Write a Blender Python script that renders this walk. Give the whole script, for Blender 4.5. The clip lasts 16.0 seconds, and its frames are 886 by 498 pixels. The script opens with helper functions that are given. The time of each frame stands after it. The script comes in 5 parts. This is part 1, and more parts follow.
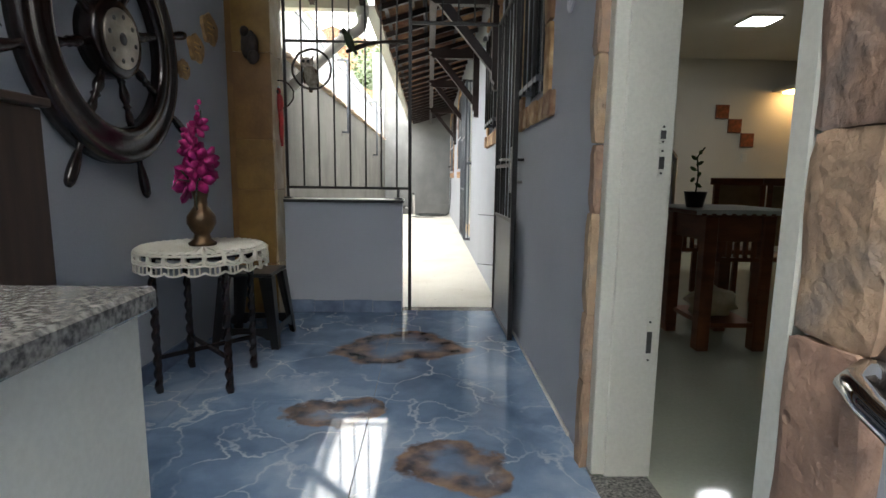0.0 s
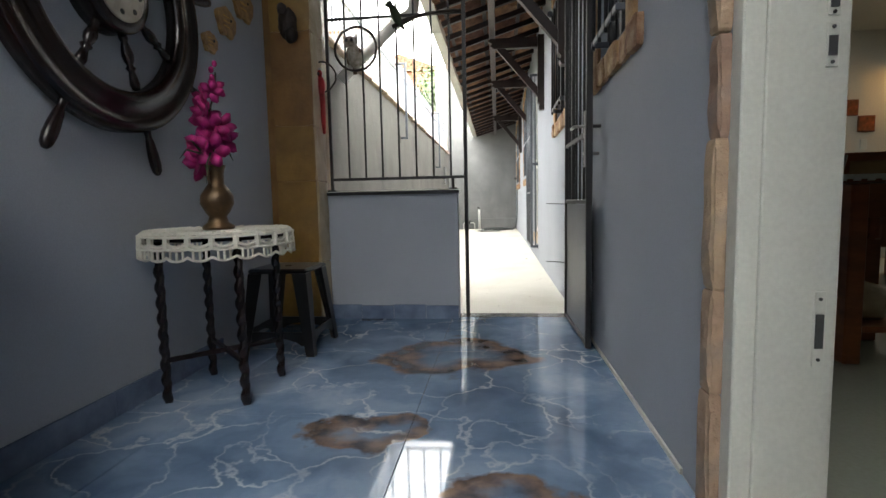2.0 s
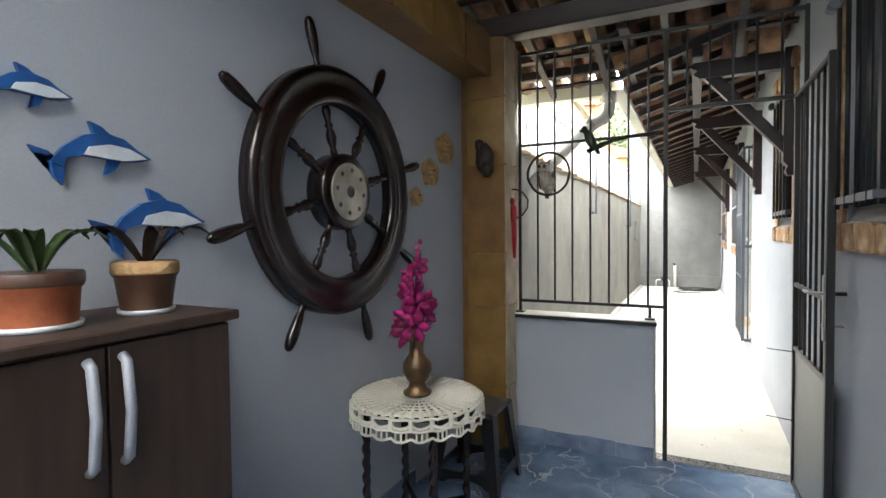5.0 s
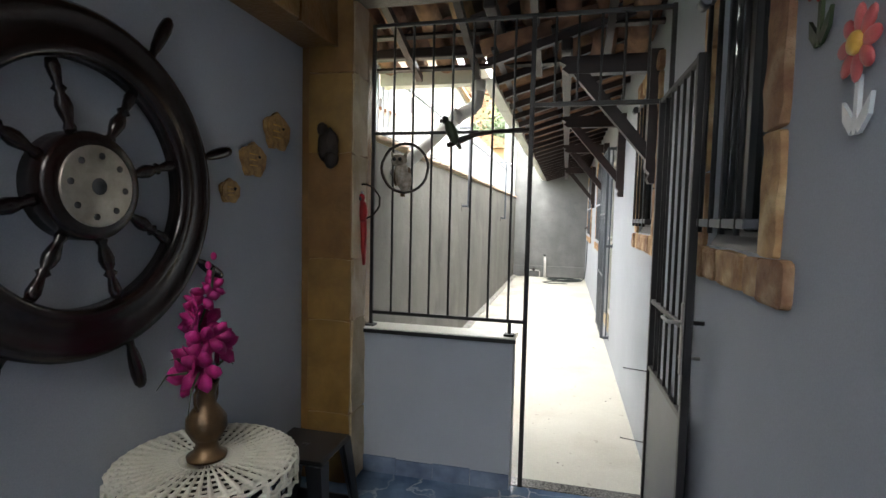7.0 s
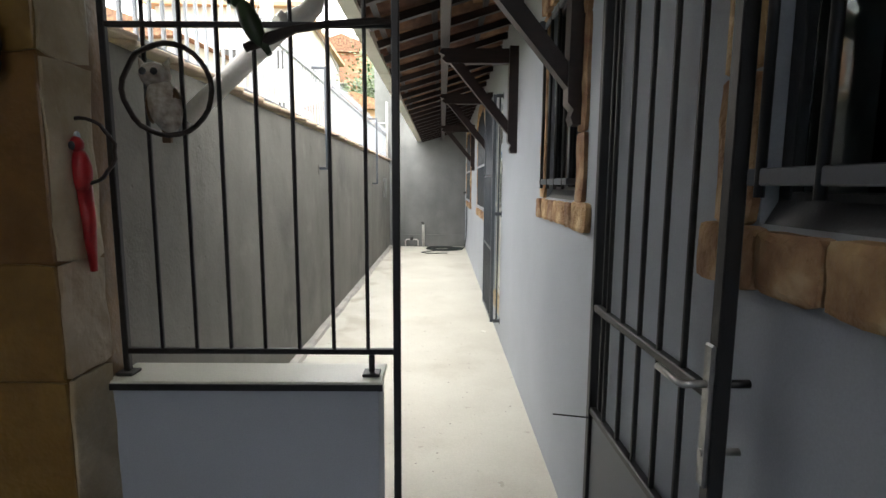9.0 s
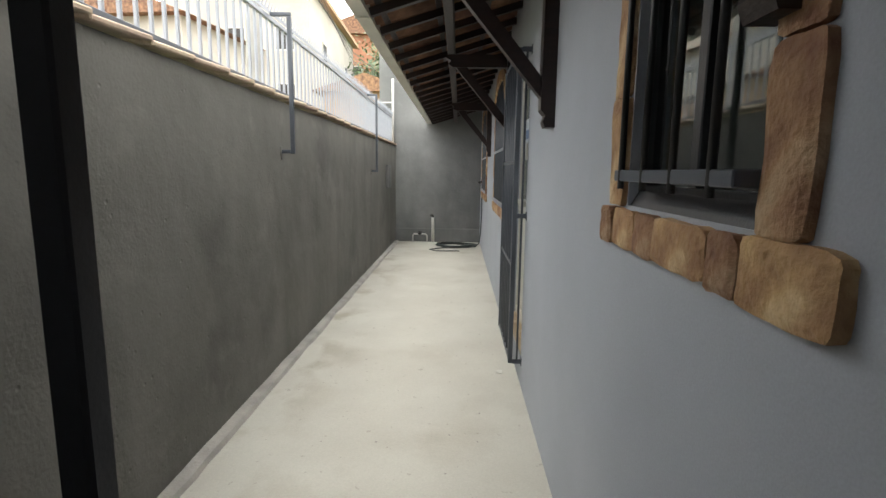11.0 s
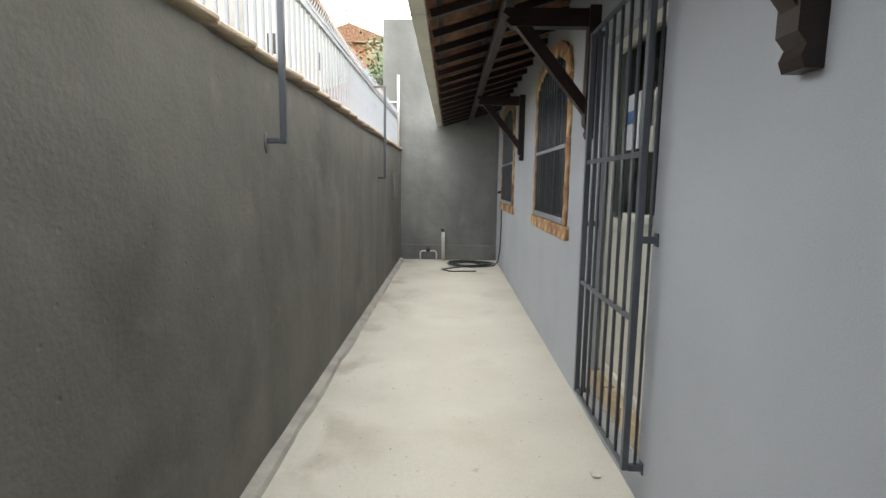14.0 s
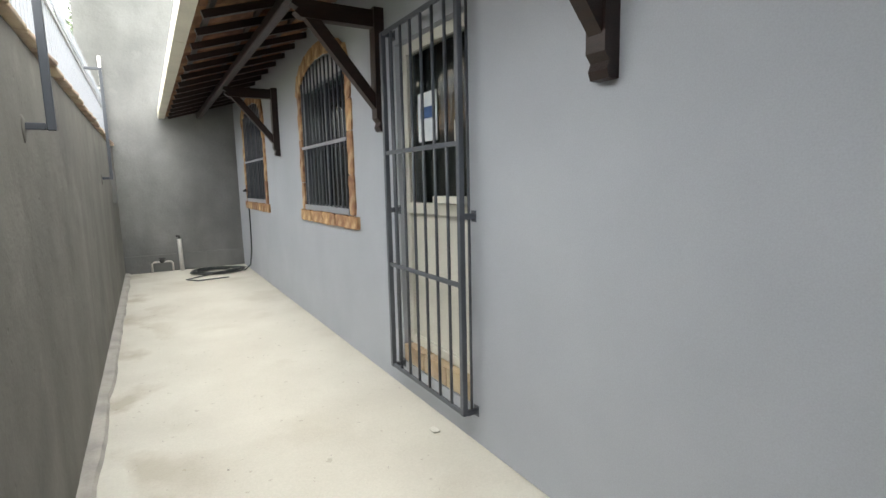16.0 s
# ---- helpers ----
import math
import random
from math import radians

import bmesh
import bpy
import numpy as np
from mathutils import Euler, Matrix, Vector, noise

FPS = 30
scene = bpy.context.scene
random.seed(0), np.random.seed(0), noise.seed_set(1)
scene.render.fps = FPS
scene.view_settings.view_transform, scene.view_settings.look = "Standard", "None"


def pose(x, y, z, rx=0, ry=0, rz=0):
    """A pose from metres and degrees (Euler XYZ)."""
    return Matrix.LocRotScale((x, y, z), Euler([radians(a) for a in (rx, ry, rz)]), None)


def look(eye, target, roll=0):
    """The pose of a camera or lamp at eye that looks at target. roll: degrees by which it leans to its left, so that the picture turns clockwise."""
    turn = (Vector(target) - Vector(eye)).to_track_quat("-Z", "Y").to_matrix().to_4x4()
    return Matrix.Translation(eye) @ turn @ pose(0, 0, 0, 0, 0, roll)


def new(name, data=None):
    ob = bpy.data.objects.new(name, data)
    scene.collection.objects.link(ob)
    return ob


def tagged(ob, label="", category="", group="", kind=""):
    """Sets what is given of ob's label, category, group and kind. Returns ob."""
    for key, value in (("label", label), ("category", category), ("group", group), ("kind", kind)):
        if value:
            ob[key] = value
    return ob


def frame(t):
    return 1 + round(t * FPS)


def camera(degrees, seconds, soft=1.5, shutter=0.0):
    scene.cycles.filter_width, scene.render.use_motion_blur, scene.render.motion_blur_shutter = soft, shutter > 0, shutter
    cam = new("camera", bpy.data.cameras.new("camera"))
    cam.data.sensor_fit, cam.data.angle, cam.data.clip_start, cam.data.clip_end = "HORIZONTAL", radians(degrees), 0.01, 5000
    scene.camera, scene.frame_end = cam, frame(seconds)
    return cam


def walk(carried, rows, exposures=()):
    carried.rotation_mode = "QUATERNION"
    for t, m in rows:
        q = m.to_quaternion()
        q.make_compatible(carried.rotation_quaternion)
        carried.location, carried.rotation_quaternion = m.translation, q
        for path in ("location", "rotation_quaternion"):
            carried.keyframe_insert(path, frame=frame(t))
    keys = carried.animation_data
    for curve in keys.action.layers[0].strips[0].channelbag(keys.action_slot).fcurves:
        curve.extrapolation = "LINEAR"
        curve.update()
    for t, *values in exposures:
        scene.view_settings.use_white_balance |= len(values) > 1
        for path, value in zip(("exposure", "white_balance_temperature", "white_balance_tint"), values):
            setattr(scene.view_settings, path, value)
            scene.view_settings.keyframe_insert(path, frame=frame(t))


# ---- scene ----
cam = camera(82.2, 16.0)
PATH = [
    (0, (0.215, 0.528, 1.070), (0.27, 2.508, 0.793), 0.7),
    (0.5, (0.279, 0.824, 1.013), (0.249, 2.809, 0.770), 0.3),
    (1, (0.284, 0.934, 0.905), (0.187, 2.918, 0.677), -0.1),
    (1.5, (0.275, 0.977, 0.820), (0.122, 2.959, 0.587), -0.6),
    (2, (0.274, 1.022, 0.820), (0.059, 3.002, 0.632), -1.2),
    (2.5, (0.272, 1.033, 0.991), (-0.045, 3.004, 0.868), -1.6),
    (3, (0.283, 1.025, 1.148), (-0.173, 2.97, 1.061), -1.6),
    (3.5, (0.327, 1.046, 1.282), (-0.321, 2.936, 1.197), -1),
    (4, (0.312, 1.034, 1.362), (-0.529, 2.846, 1.279), -1),
    (4.2, (0.28, 1.039, 1.387), (-0.626, 2.821, 1.310), -0.9),
    (6.3, (0.213, 1.306, 1.526), (-0.489, 3.178, 1.481), 1.8),
    (6.5, (0.233, 1.4, 1.527), (-0.394, 3.298, 1.457), 1.8),
    (7, (0.269, 1.615, 1.587), (-0.198, 3.556, 1.459), 1.3),
    (7.5, (0.22, 1.868, 1.587), (-0.109, 3.834, 1.422), 1),
    (8, (0.157, 2.151, 1.587), (-0.037, 4.132, 1.390), 0.8),
    (8.5, (0.192, 2.492, 1.583), (0.096, 4.477, 1.359), 0.6),
    (9, (0.214, 2.831, 1.570), (0.22, 4.815, 1.317), 0.3),
    (11.3, (0.341, 4.423, 1.593), (0.25, 6.397, 1.289), 0.9),
    (11.5, (0.35, 4.54, 1.594), (0.187, 6.512, 1.302), 1),
    (12, (0.302, 4.771, 1.602), (0.016, 6.732, 1.335), 1.4),
    (12.5, (0.241, 4.974, 1.602), (-0.075, 6.931, 1.333), 1.1),
    (13, (0.183, 5.204, 1.558), (-0.107, 7.165, 1.294), 0.8),
    (13.5, (0.08, 5.411, 1.526), (-0.11, 7.385, 1.262), 0.8),
    (14, (-0.122, 5.602, 1.520), (-0.147, 7.585, 1.263), 0.8),
    (14.5, (-0.283, 5.733, 1.492), (-0.069, 7.706, 1.240), 0.6),
    (15, (-0.437, 5.751, 1.493), (0.012, 7.685, 1.250), 0.4),
    (15.5, (-0.621, 5.701, 1.479), (0.052, 7.568, 1.228), -0.2),
    (16, (-0.691, 5.628, 1.472), (0.302, 7.343, 1.204), -1.3),
]
EXPOSURES = [(0, 2.35), (1, 2.3), (2, 2.4), (3.5, 3.05), (4.2, 3.05), (6.4, 2.75), (7, 2.4), (8, 2.0), (9, 1.75), (10.2, 1.35), (11.5, 0.95), (13, 0.9), (14, 1.08), (15, 1.3), (16, 1.42)]
walk(cam, [(t, look(eye, target, roll)) for t, eye, target, roll in PATH], EXPOSURES)

# ---- light ----
world = bpy.data.worlds.new("overcast_sky")
scene.world = world
world.use_nodes = True
wn, wl = world.node_tree.nodes, world.node_tree.links
sky = wn.new("ShaderNodeTexSky")
sky.sky_type, sky.sun_disc = "NISHITA", False
sky.sun_elevation, sky.sun_rotation = radians(71), radians(-70)
sky.air_density, sky.dust_density, sky.ozone_density = 1.0, 4.0, 1.0
cloud = wn.new("ShaderNodeMix")
cloud.data_type = "RGBA"
cloud.inputs[0].default_value = 0.8
cloud.inputs[7].default_value = (21.5, 21.2, 20.2, 1)
wl.new(sky.outputs[0], cloud.inputs[6])
# an overcast sky is brighter overhead than at the horizon
direction, height, dome, shade = wn.new("ShaderNodeTexCoord"), wn.new("ShaderNodeSeparateXYZ"), wn.new("ShaderNodeMapRange"), wn.new("ShaderNodeVectorMath")
wl.new(direction.outputs["Generated"], height.inputs[0])
wl.new(height.outputs[2], dome.inputs[0])
dome.inputs[3].default_value, dome.inputs[4].default_value = 0.55, 1.65
shade.operation = "SCALE"
wl.new(cloud.outputs[2], shade.inputs[0])
wl.new(dome.outputs[0], shade.inputs["Scale"])
wl.new(shade.outputs[0], wn["Background"].inputs[0])
wn["Background"].inputs[1].default_value = 0.12
sun = new("sun", bpy.data.lights.new("sun", "SUN"))
sun.data.energy, sun.data.angle, sun.data.color = 0.8, radians(40), (1, 0.96, 0.9)
sun.matrix_world = look((-3.2, 8.4, 9), (-0.2, 9.5, 0))


# ---- materials ----
def material(name, color, color2=None, rough=0.6, metal=0.0, scale=3.0, fine=60.0, bump=0.15, amount=0.5,
             stretch=(1, 1, 1), random_tint=0.0, stain=None, stain_scale=0.8, coat=0.0):
    m = bpy.data.materials.new(name)
    m.use_nodes = True
    n, l = m.node_tree.nodes, m.node_tree.links
    b = n["Principled BSDF"]
    b.inputs["Roughness"].default_value, b.inputs["Metallic"].default_value = rough, metal
    b.inputs["Coat Weight"].default_value = coat
    tc, mp = n.new("ShaderNodeTexCoord"), n.new("ShaderNodeMapping")
    mp.inputs["Scale"].default_value = stretch
    l.new(tc.outputs["Object"], mp.inputs[0])
    big, small = n.new("ShaderNodeTexNoise"), n.new("ShaderNodeTexNoise")
    big.inputs["Scale"].default_value, big.inputs["Detail"].default_value = scale, 6
    small.inputs["Scale"].default_value, small.inputs["Detail"].default_value = fine, 4
    l.new(mp.outputs[0], big.inputs[0])
    l.new(mp.outputs[0], small.inputs[0])
    ramp = n.new("ShaderNodeValToRGB")
    ramp.color_ramp.elements[0].position, ramp.color_ramp.elements[1].position = 0.5 - amount * 0.4, 0.5 + amount * 0.4
    c2 = color2 or tuple(c * 0.8 for c in color)
    ramp.color_ramp.elements[0].color, ramp.color_ramp.elements[1].color = (*c2, 1), (*color, 1)
    l.new(big.outputs[0], ramp.inputs[0])
    out = ramp.outputs[0]
    if stain:
        st, sr, mx = n.new("ShaderNodeTexNoise"), n.new("ShaderNodeValToRGB"), n.new("ShaderNodeMix")
        st.inputs["Scale"].default_value, st.inputs["Detail"].default_value = stain_scale, 8
        sr.color_ramp.elements[0].position, sr.color_ramp.elements[1].position = 0.56, 0.72
        mx.data_type = "RGBA"
        l.new(tc.outputs["Object"], st.inputs[0])
        l.new(st.outputs[0], sr.inputs[0])
        l.new(sr.outputs[0], mx.inputs[0])
        l.new(out, mx.inputs[6])
        mx.inputs[7].default_value = (*stain, 1)
        out = mx.outputs[2]
    hsv = n.new("ShaderNodeHueSaturation")
    add = n.new("ShaderNodeMath")
    add.operation = "MULTIPLY_ADD"
    add.inputs[1].default_value, add.inputs[2].default_value = 0.22, 0.89
    l.new(small.outputs[0], add.inputs[0])
    val = add.outputs[0]
    if random_tint:
        info, mr = n.new("ShaderNodeObjectInfo"), n.new("ShaderNodeMapRange")
        mr.inputs[3].default_value, mr.inputs[4].default_value = 1 - random_tint, 1 + random_tint
        l.new(info.outputs["Random"], mr.inputs[0])
        mu = n.new("ShaderNodeMath")
        mu.operation = "MULTIPLY"
        l.new(mr.outputs[0], mu.inputs[0])
        l.new(val, mu.inputs[1])
        val = mu.outputs[0]
        hr = n.new("ShaderNodeMapRange")
        hr.inputs[3].default_value, hr.inputs[4].default_value = 0.488, 0.512
        l.new(info.outputs["Random"], hr.inputs[0])
        l.new(hr.outputs[0], hsv.inputs["Hue"])
    l.new(val, hsv.inputs["Value"])
    l.new(out, hsv.inputs["Color"])
    l.new(hsv.outputs[0], b.inputs["Base Color"])
    if bump:
        bp = n.new("ShaderNodeBump")
        bp.inputs["Strength"].default_value, bp.inputs["Distance"].default_value = bump, 0.01
        l.new(small.outputs[0], bp.inputs["Height"])
        l.new(bp.outputs[0], b.inputs["Normal"])
    return m


def emitter(name, color, strength):
    m = bpy.data.materials.new(name)
    m.use_nodes = True
    b = m.node_tree.nodes["Principled BSDF"]
    b.inputs["Base Color"].default_value = (*color, 1)
    b.inputs["Emission Color"].default_value, b.inputs["Emission Strength"].default_value = (*color, 1), strength
    return m


def glass_material(name, tint, rough=0.02):
    m = bpy.data.materials.new(name)
    m.use_nodes = True
    b = m.node_tree.nodes["Principled BSDF"]
    b.inputs["Base Color"].default_value, b.inputs["Roughness"].default_value = (*tint, 1), rough
    b.inputs["Transmission Weight"].default_value, b.inputs["IOR"].default_value = 1.0, 1.45
    return m


def onyx_material():
    m = bpy.data.materials.new("polished_blue_onyx_tile")
    m.use_nodes = True
    n, l = m.node_tree.nodes, m.node_tree.links
    b = n["Principled BSDF"]
    b.inputs["Roughness"].default_value = 0.06
    b.inputs["IOR"].default_value = 1.52
    geo = n.new("ShaderNodeNewGeometry")
    warp, mixv = n.new("ShaderNodeTexNoise"), n.new("ShaderNodeMix")
    warp.inputs["Scale"].default_value, warp.inputs["Detail"].default_value = 3.0, 9
    l.new(geo.outputs["Position"], warp.inputs[0])
    mixv.data_type = "VECTOR"
    mixv.inputs[0].default_value = 0.36
    l.new(geo.outputs["Position"], mixv.inputs[4])
    l.new(warp.outputs["Color"], mixv.inputs[5])
    # cloudy blue body
    base, br = n.new("ShaderNodeTexNoise"), n.new("ShaderNodeValToRGB")
    base.inputs["Scale"].default_value, base.inputs["Detail"].default_value = 3.0, 8
    l.new(mixv.outputs[1], base.inputs[0])
    e = br.color_ramp.elements
    e[0].position, e[0].color = 0.3, (0.06, 0.10, 0.17, 1)
    e[1].position, e[1].color = 0.75, (0.33, 0.41, 0.52, 1)
    mid = e.new(0.52)
    mid.color = (0.155, 0.23, 0.34, 1)
    l.new(base.outputs[0], br.inputs[0])
    # pale crack-like veins
    vor, vr = n.new("ShaderNodeTexVoronoi"), n.new("ShaderNodeValToRGB")
    vor.feature = "DISTANCE_TO_EDGE"
    vor.inputs["Scale"].default_value = 4.6
    vor.inputs["Randomness"].default_value = 1.0
    l.new(mixv.outputs[1], vor.inputs[0])
    vr.color_ramp.elements[0].position, vr.color_ramp.elements[0].color = 0.0, (1, 1, 1, 1)
    vr.color_ramp.elements[1].position, vr.color_ramp.elements[1].color = 0.03, (0, 0, 0, 1)
    l.new(vor.outputs["Distance"], vr.inputs[0])
    mv = n.new("ShaderNodeMix")
    mv.data_type = "RGBA"
    fac = n.new("ShaderNodeMath")
    fac.operation = "MULTIPLY"
    l.new(vr.outputs[0], fac.inputs[0])
    patch, pr = n.new("ShaderNodeTexNoise"), n.new("ShaderNodeMapRange")
    patch.inputs["Scale"].default_value, patch.inputs["Detail"].default_value = 2.4, 4
    pr.inputs[1].default_value, pr.inputs[2].default_value, pr.inputs[4].default_value = 0.38, 0.68, 0.85
    l.new(geo.outputs["Position"], patch.inputs[0])
    l.new(patch.outputs[0], pr.inputs[0])
    l.new(pr.outputs[0], fac.inputs[1])
    l.new(fac.outputs[0], mv.inputs[0])
    l.new(br.outputs[0], mv.inputs[6])
    mv.inputs[7].default_value = (0.6, 0.64, 0.68, 1)
    out = mv.outputs[2]
    # rusty islands with dark rims
    for cx, cy, rx, ry in ((0.05, 3.68, 0.33, 0.27), (-0.22, 2.74, 0.14, 0.13), (0.30, 2.28, 0.15, 0.13), (-0.5, 1.3, 0.2, 0.16)):
        sub, ln = n.new("ShaderNodeVectorMath"), n.new("ShaderNodeVectorMath")
        sub.operation, ln.operation = "MULTIPLY_ADD", "LENGTH"
        sub.inputs[1].default_value = (1 / rx, 1 / ry, 0)
        wx = 0.18
        sub.inputs[2].default_value = (-(cx * 0.64 + wx) / rx, -(cy * 0.64 + wx) / ry, 0)
        l.new(mixv.outputs[1], sub.inputs[0])
        l.new(sub.outputs[0], ln.inputs[0])
        rr = n.new("ShaderNodeValToRGB")
        q = rr.color_ramp.elements
        q[0].position, q[0].color = 0.25, (0.12, 0.12, 0.12, 1)
        q[1].position, q[1].color = 0.85, (0, 0, 0, 1)
        a = q.new(0.5)
        a.color = (0.85, 0.85, 0.85, 1)
        a = q.new(0.74)
        a.color = (1, 1, 1, 1)
        l.new(ln.outputs["Value"], rr.inputs[0])
        rn, rc = n.new("ShaderNodeTexNoise"), n.new("ShaderNodeValToRGB")
        rn.inputs["Scale"].default_value, rn.inputs["Detail"].default_value = 9, 9
        l.new(geo.outputs["Position"], rn.inputs[0])
        rc.color_ramp.elements[0].position, rc.color_ramp.elements[0].color = 0.36, (0.05, 0.045, 0.05, 1)
        rc.color_ramp.elements[1].position, rc.color_ramp.elements[1].color = 0.66, (0.27, 0.18, 0.125, 1)
        l.new(rn.outputs[0], rc.inputs[0])
        mm = n.new("ShaderNodeMix")
        mm.data_type = "RGBA"
        l.new(rr.outputs[0], mm.inputs[0])
        l.new(out, mm.inputs[6])
        l.new(rc.outputs[0], mm.inputs[7])
        out = mm.outputs[2]
    l.new(out, b.inputs["Base Color"])
    return m


def weather(m, pits=0.0, streak=None, damp=None):
    """Adds trowel relief and pits, upright water streaks, or brown damp patches along the boundary wall."""
    n, l = m.node_tree.nodes, m.node_tree.links
    b = n["Principled BSDF"]
    geo = n.new("ShaderNodeNewGeometry")
    color = b.inputs["Base Color"].links[0].from_socket

    def tint(fac, rgb, color):
        mx = n.new("ShaderNodeMix")
        mx.data_type = "RGBA"
        l.new(fac, mx.inputs[0])
        l.new(color, mx.inputs[6])
        mx.inputs[7].default_value = (*rgb, 1)
        return mx.outputs[2]

    def field(scale, stretch, low, high, top, detail=7):
        mp, nz, mr = n.new("ShaderNodeMapping"), n.new("ShaderNodeTexNoise"), n.new("ShaderNodeMapRange")
        mp.inputs["Scale"].default_value = stretch
        nz.inputs["Scale"].default_value, nz.inputs["Detail"].default_value = scale, detail
        mr.inputs[1].default_value, mr.inputs[2].default_value, mr.inputs[4].default_value = low, high, top
        l.new(geo.outputs["Position"], mp.inputs[0])
        l.new(mp.outputs[0], nz.inputs[0])
        l.new(nz.outputs[0], mr.inputs[0])
        return mr.outputs[0]

    if streak:
        color = tint(field(1.0, (1, 2.2, 0.25), 0.5, 0.72, 0.75), streak, color)
        color = tint(field(5.0, (1, 1, 1), 0.58, 0.75, 0.5), tuple(c * 1.9 for c in streak), color)
    if damp:
        sep, near, mul = n.new("ShaderNodeSeparateXYZ"), n.new("ShaderNodeMapRange"), n.new("ShaderNodeMath")
        l.new(geo.outputs["Position"], sep.inputs[0])
        near.inputs[1].default_value, near.inputs[2].default_value = -0.45, -0.9
        l.new(sep.outputs[0], near.inputs[0])
        mul.operation = "MULTIPLY"
        l.new(near.outputs[0], mul.inputs[0])
        l.new(field(2.0, (1, 0.8, 1), 0.52, 0.64, 0.6), mul.inputs[1])
        color = tint(mul.outputs[0], damp, color)
        color = tint(field(16.0, (1, 1, 1), 0.68, 0.72, 0.35, 3), tuple(c * 0.7 for c in damp), color)
    l.new(color, b.inputs["Base Color"])
    if pits:
        bp, add, vor, mr = n.new("ShaderNodeBump"), n.new("ShaderNodeMath"), n.new("ShaderNodeTexVoronoi"), n.new("ShaderNodeMapRange")
        vor.inputs["Scale"].default_value = 9.0
        l.new(geo.outputs["Position"], vor.inputs[0])
        mr.inputs[1].default_value, mr.inputs[2].default_value, mr.inputs[3].default_value, mr.inputs[4].default_value = 0.03, 0.10, -0.45, 0.0
        l.new(vor.outputs["Distance"], mr.inputs[0])
        add.operation = "ADD"
        l.new(mr.outputs[0], add.inputs[0])
        l.new(field(2.6, (1, 1, 1), 0.2, 0.8, 2.2, 10), add.inputs[1])
        bp.inputs["Strength"].default_value, bp.inputs["Distance"].default_value = pits, 0.02
        l.new(add.outputs[0], bp.inputs["Height"])
        l.new(b.inputs["Normal"].links[0].from_socket, bp.inputs["Normal"])
        l.new(bp.outputs[0], b.inputs["Normal"])


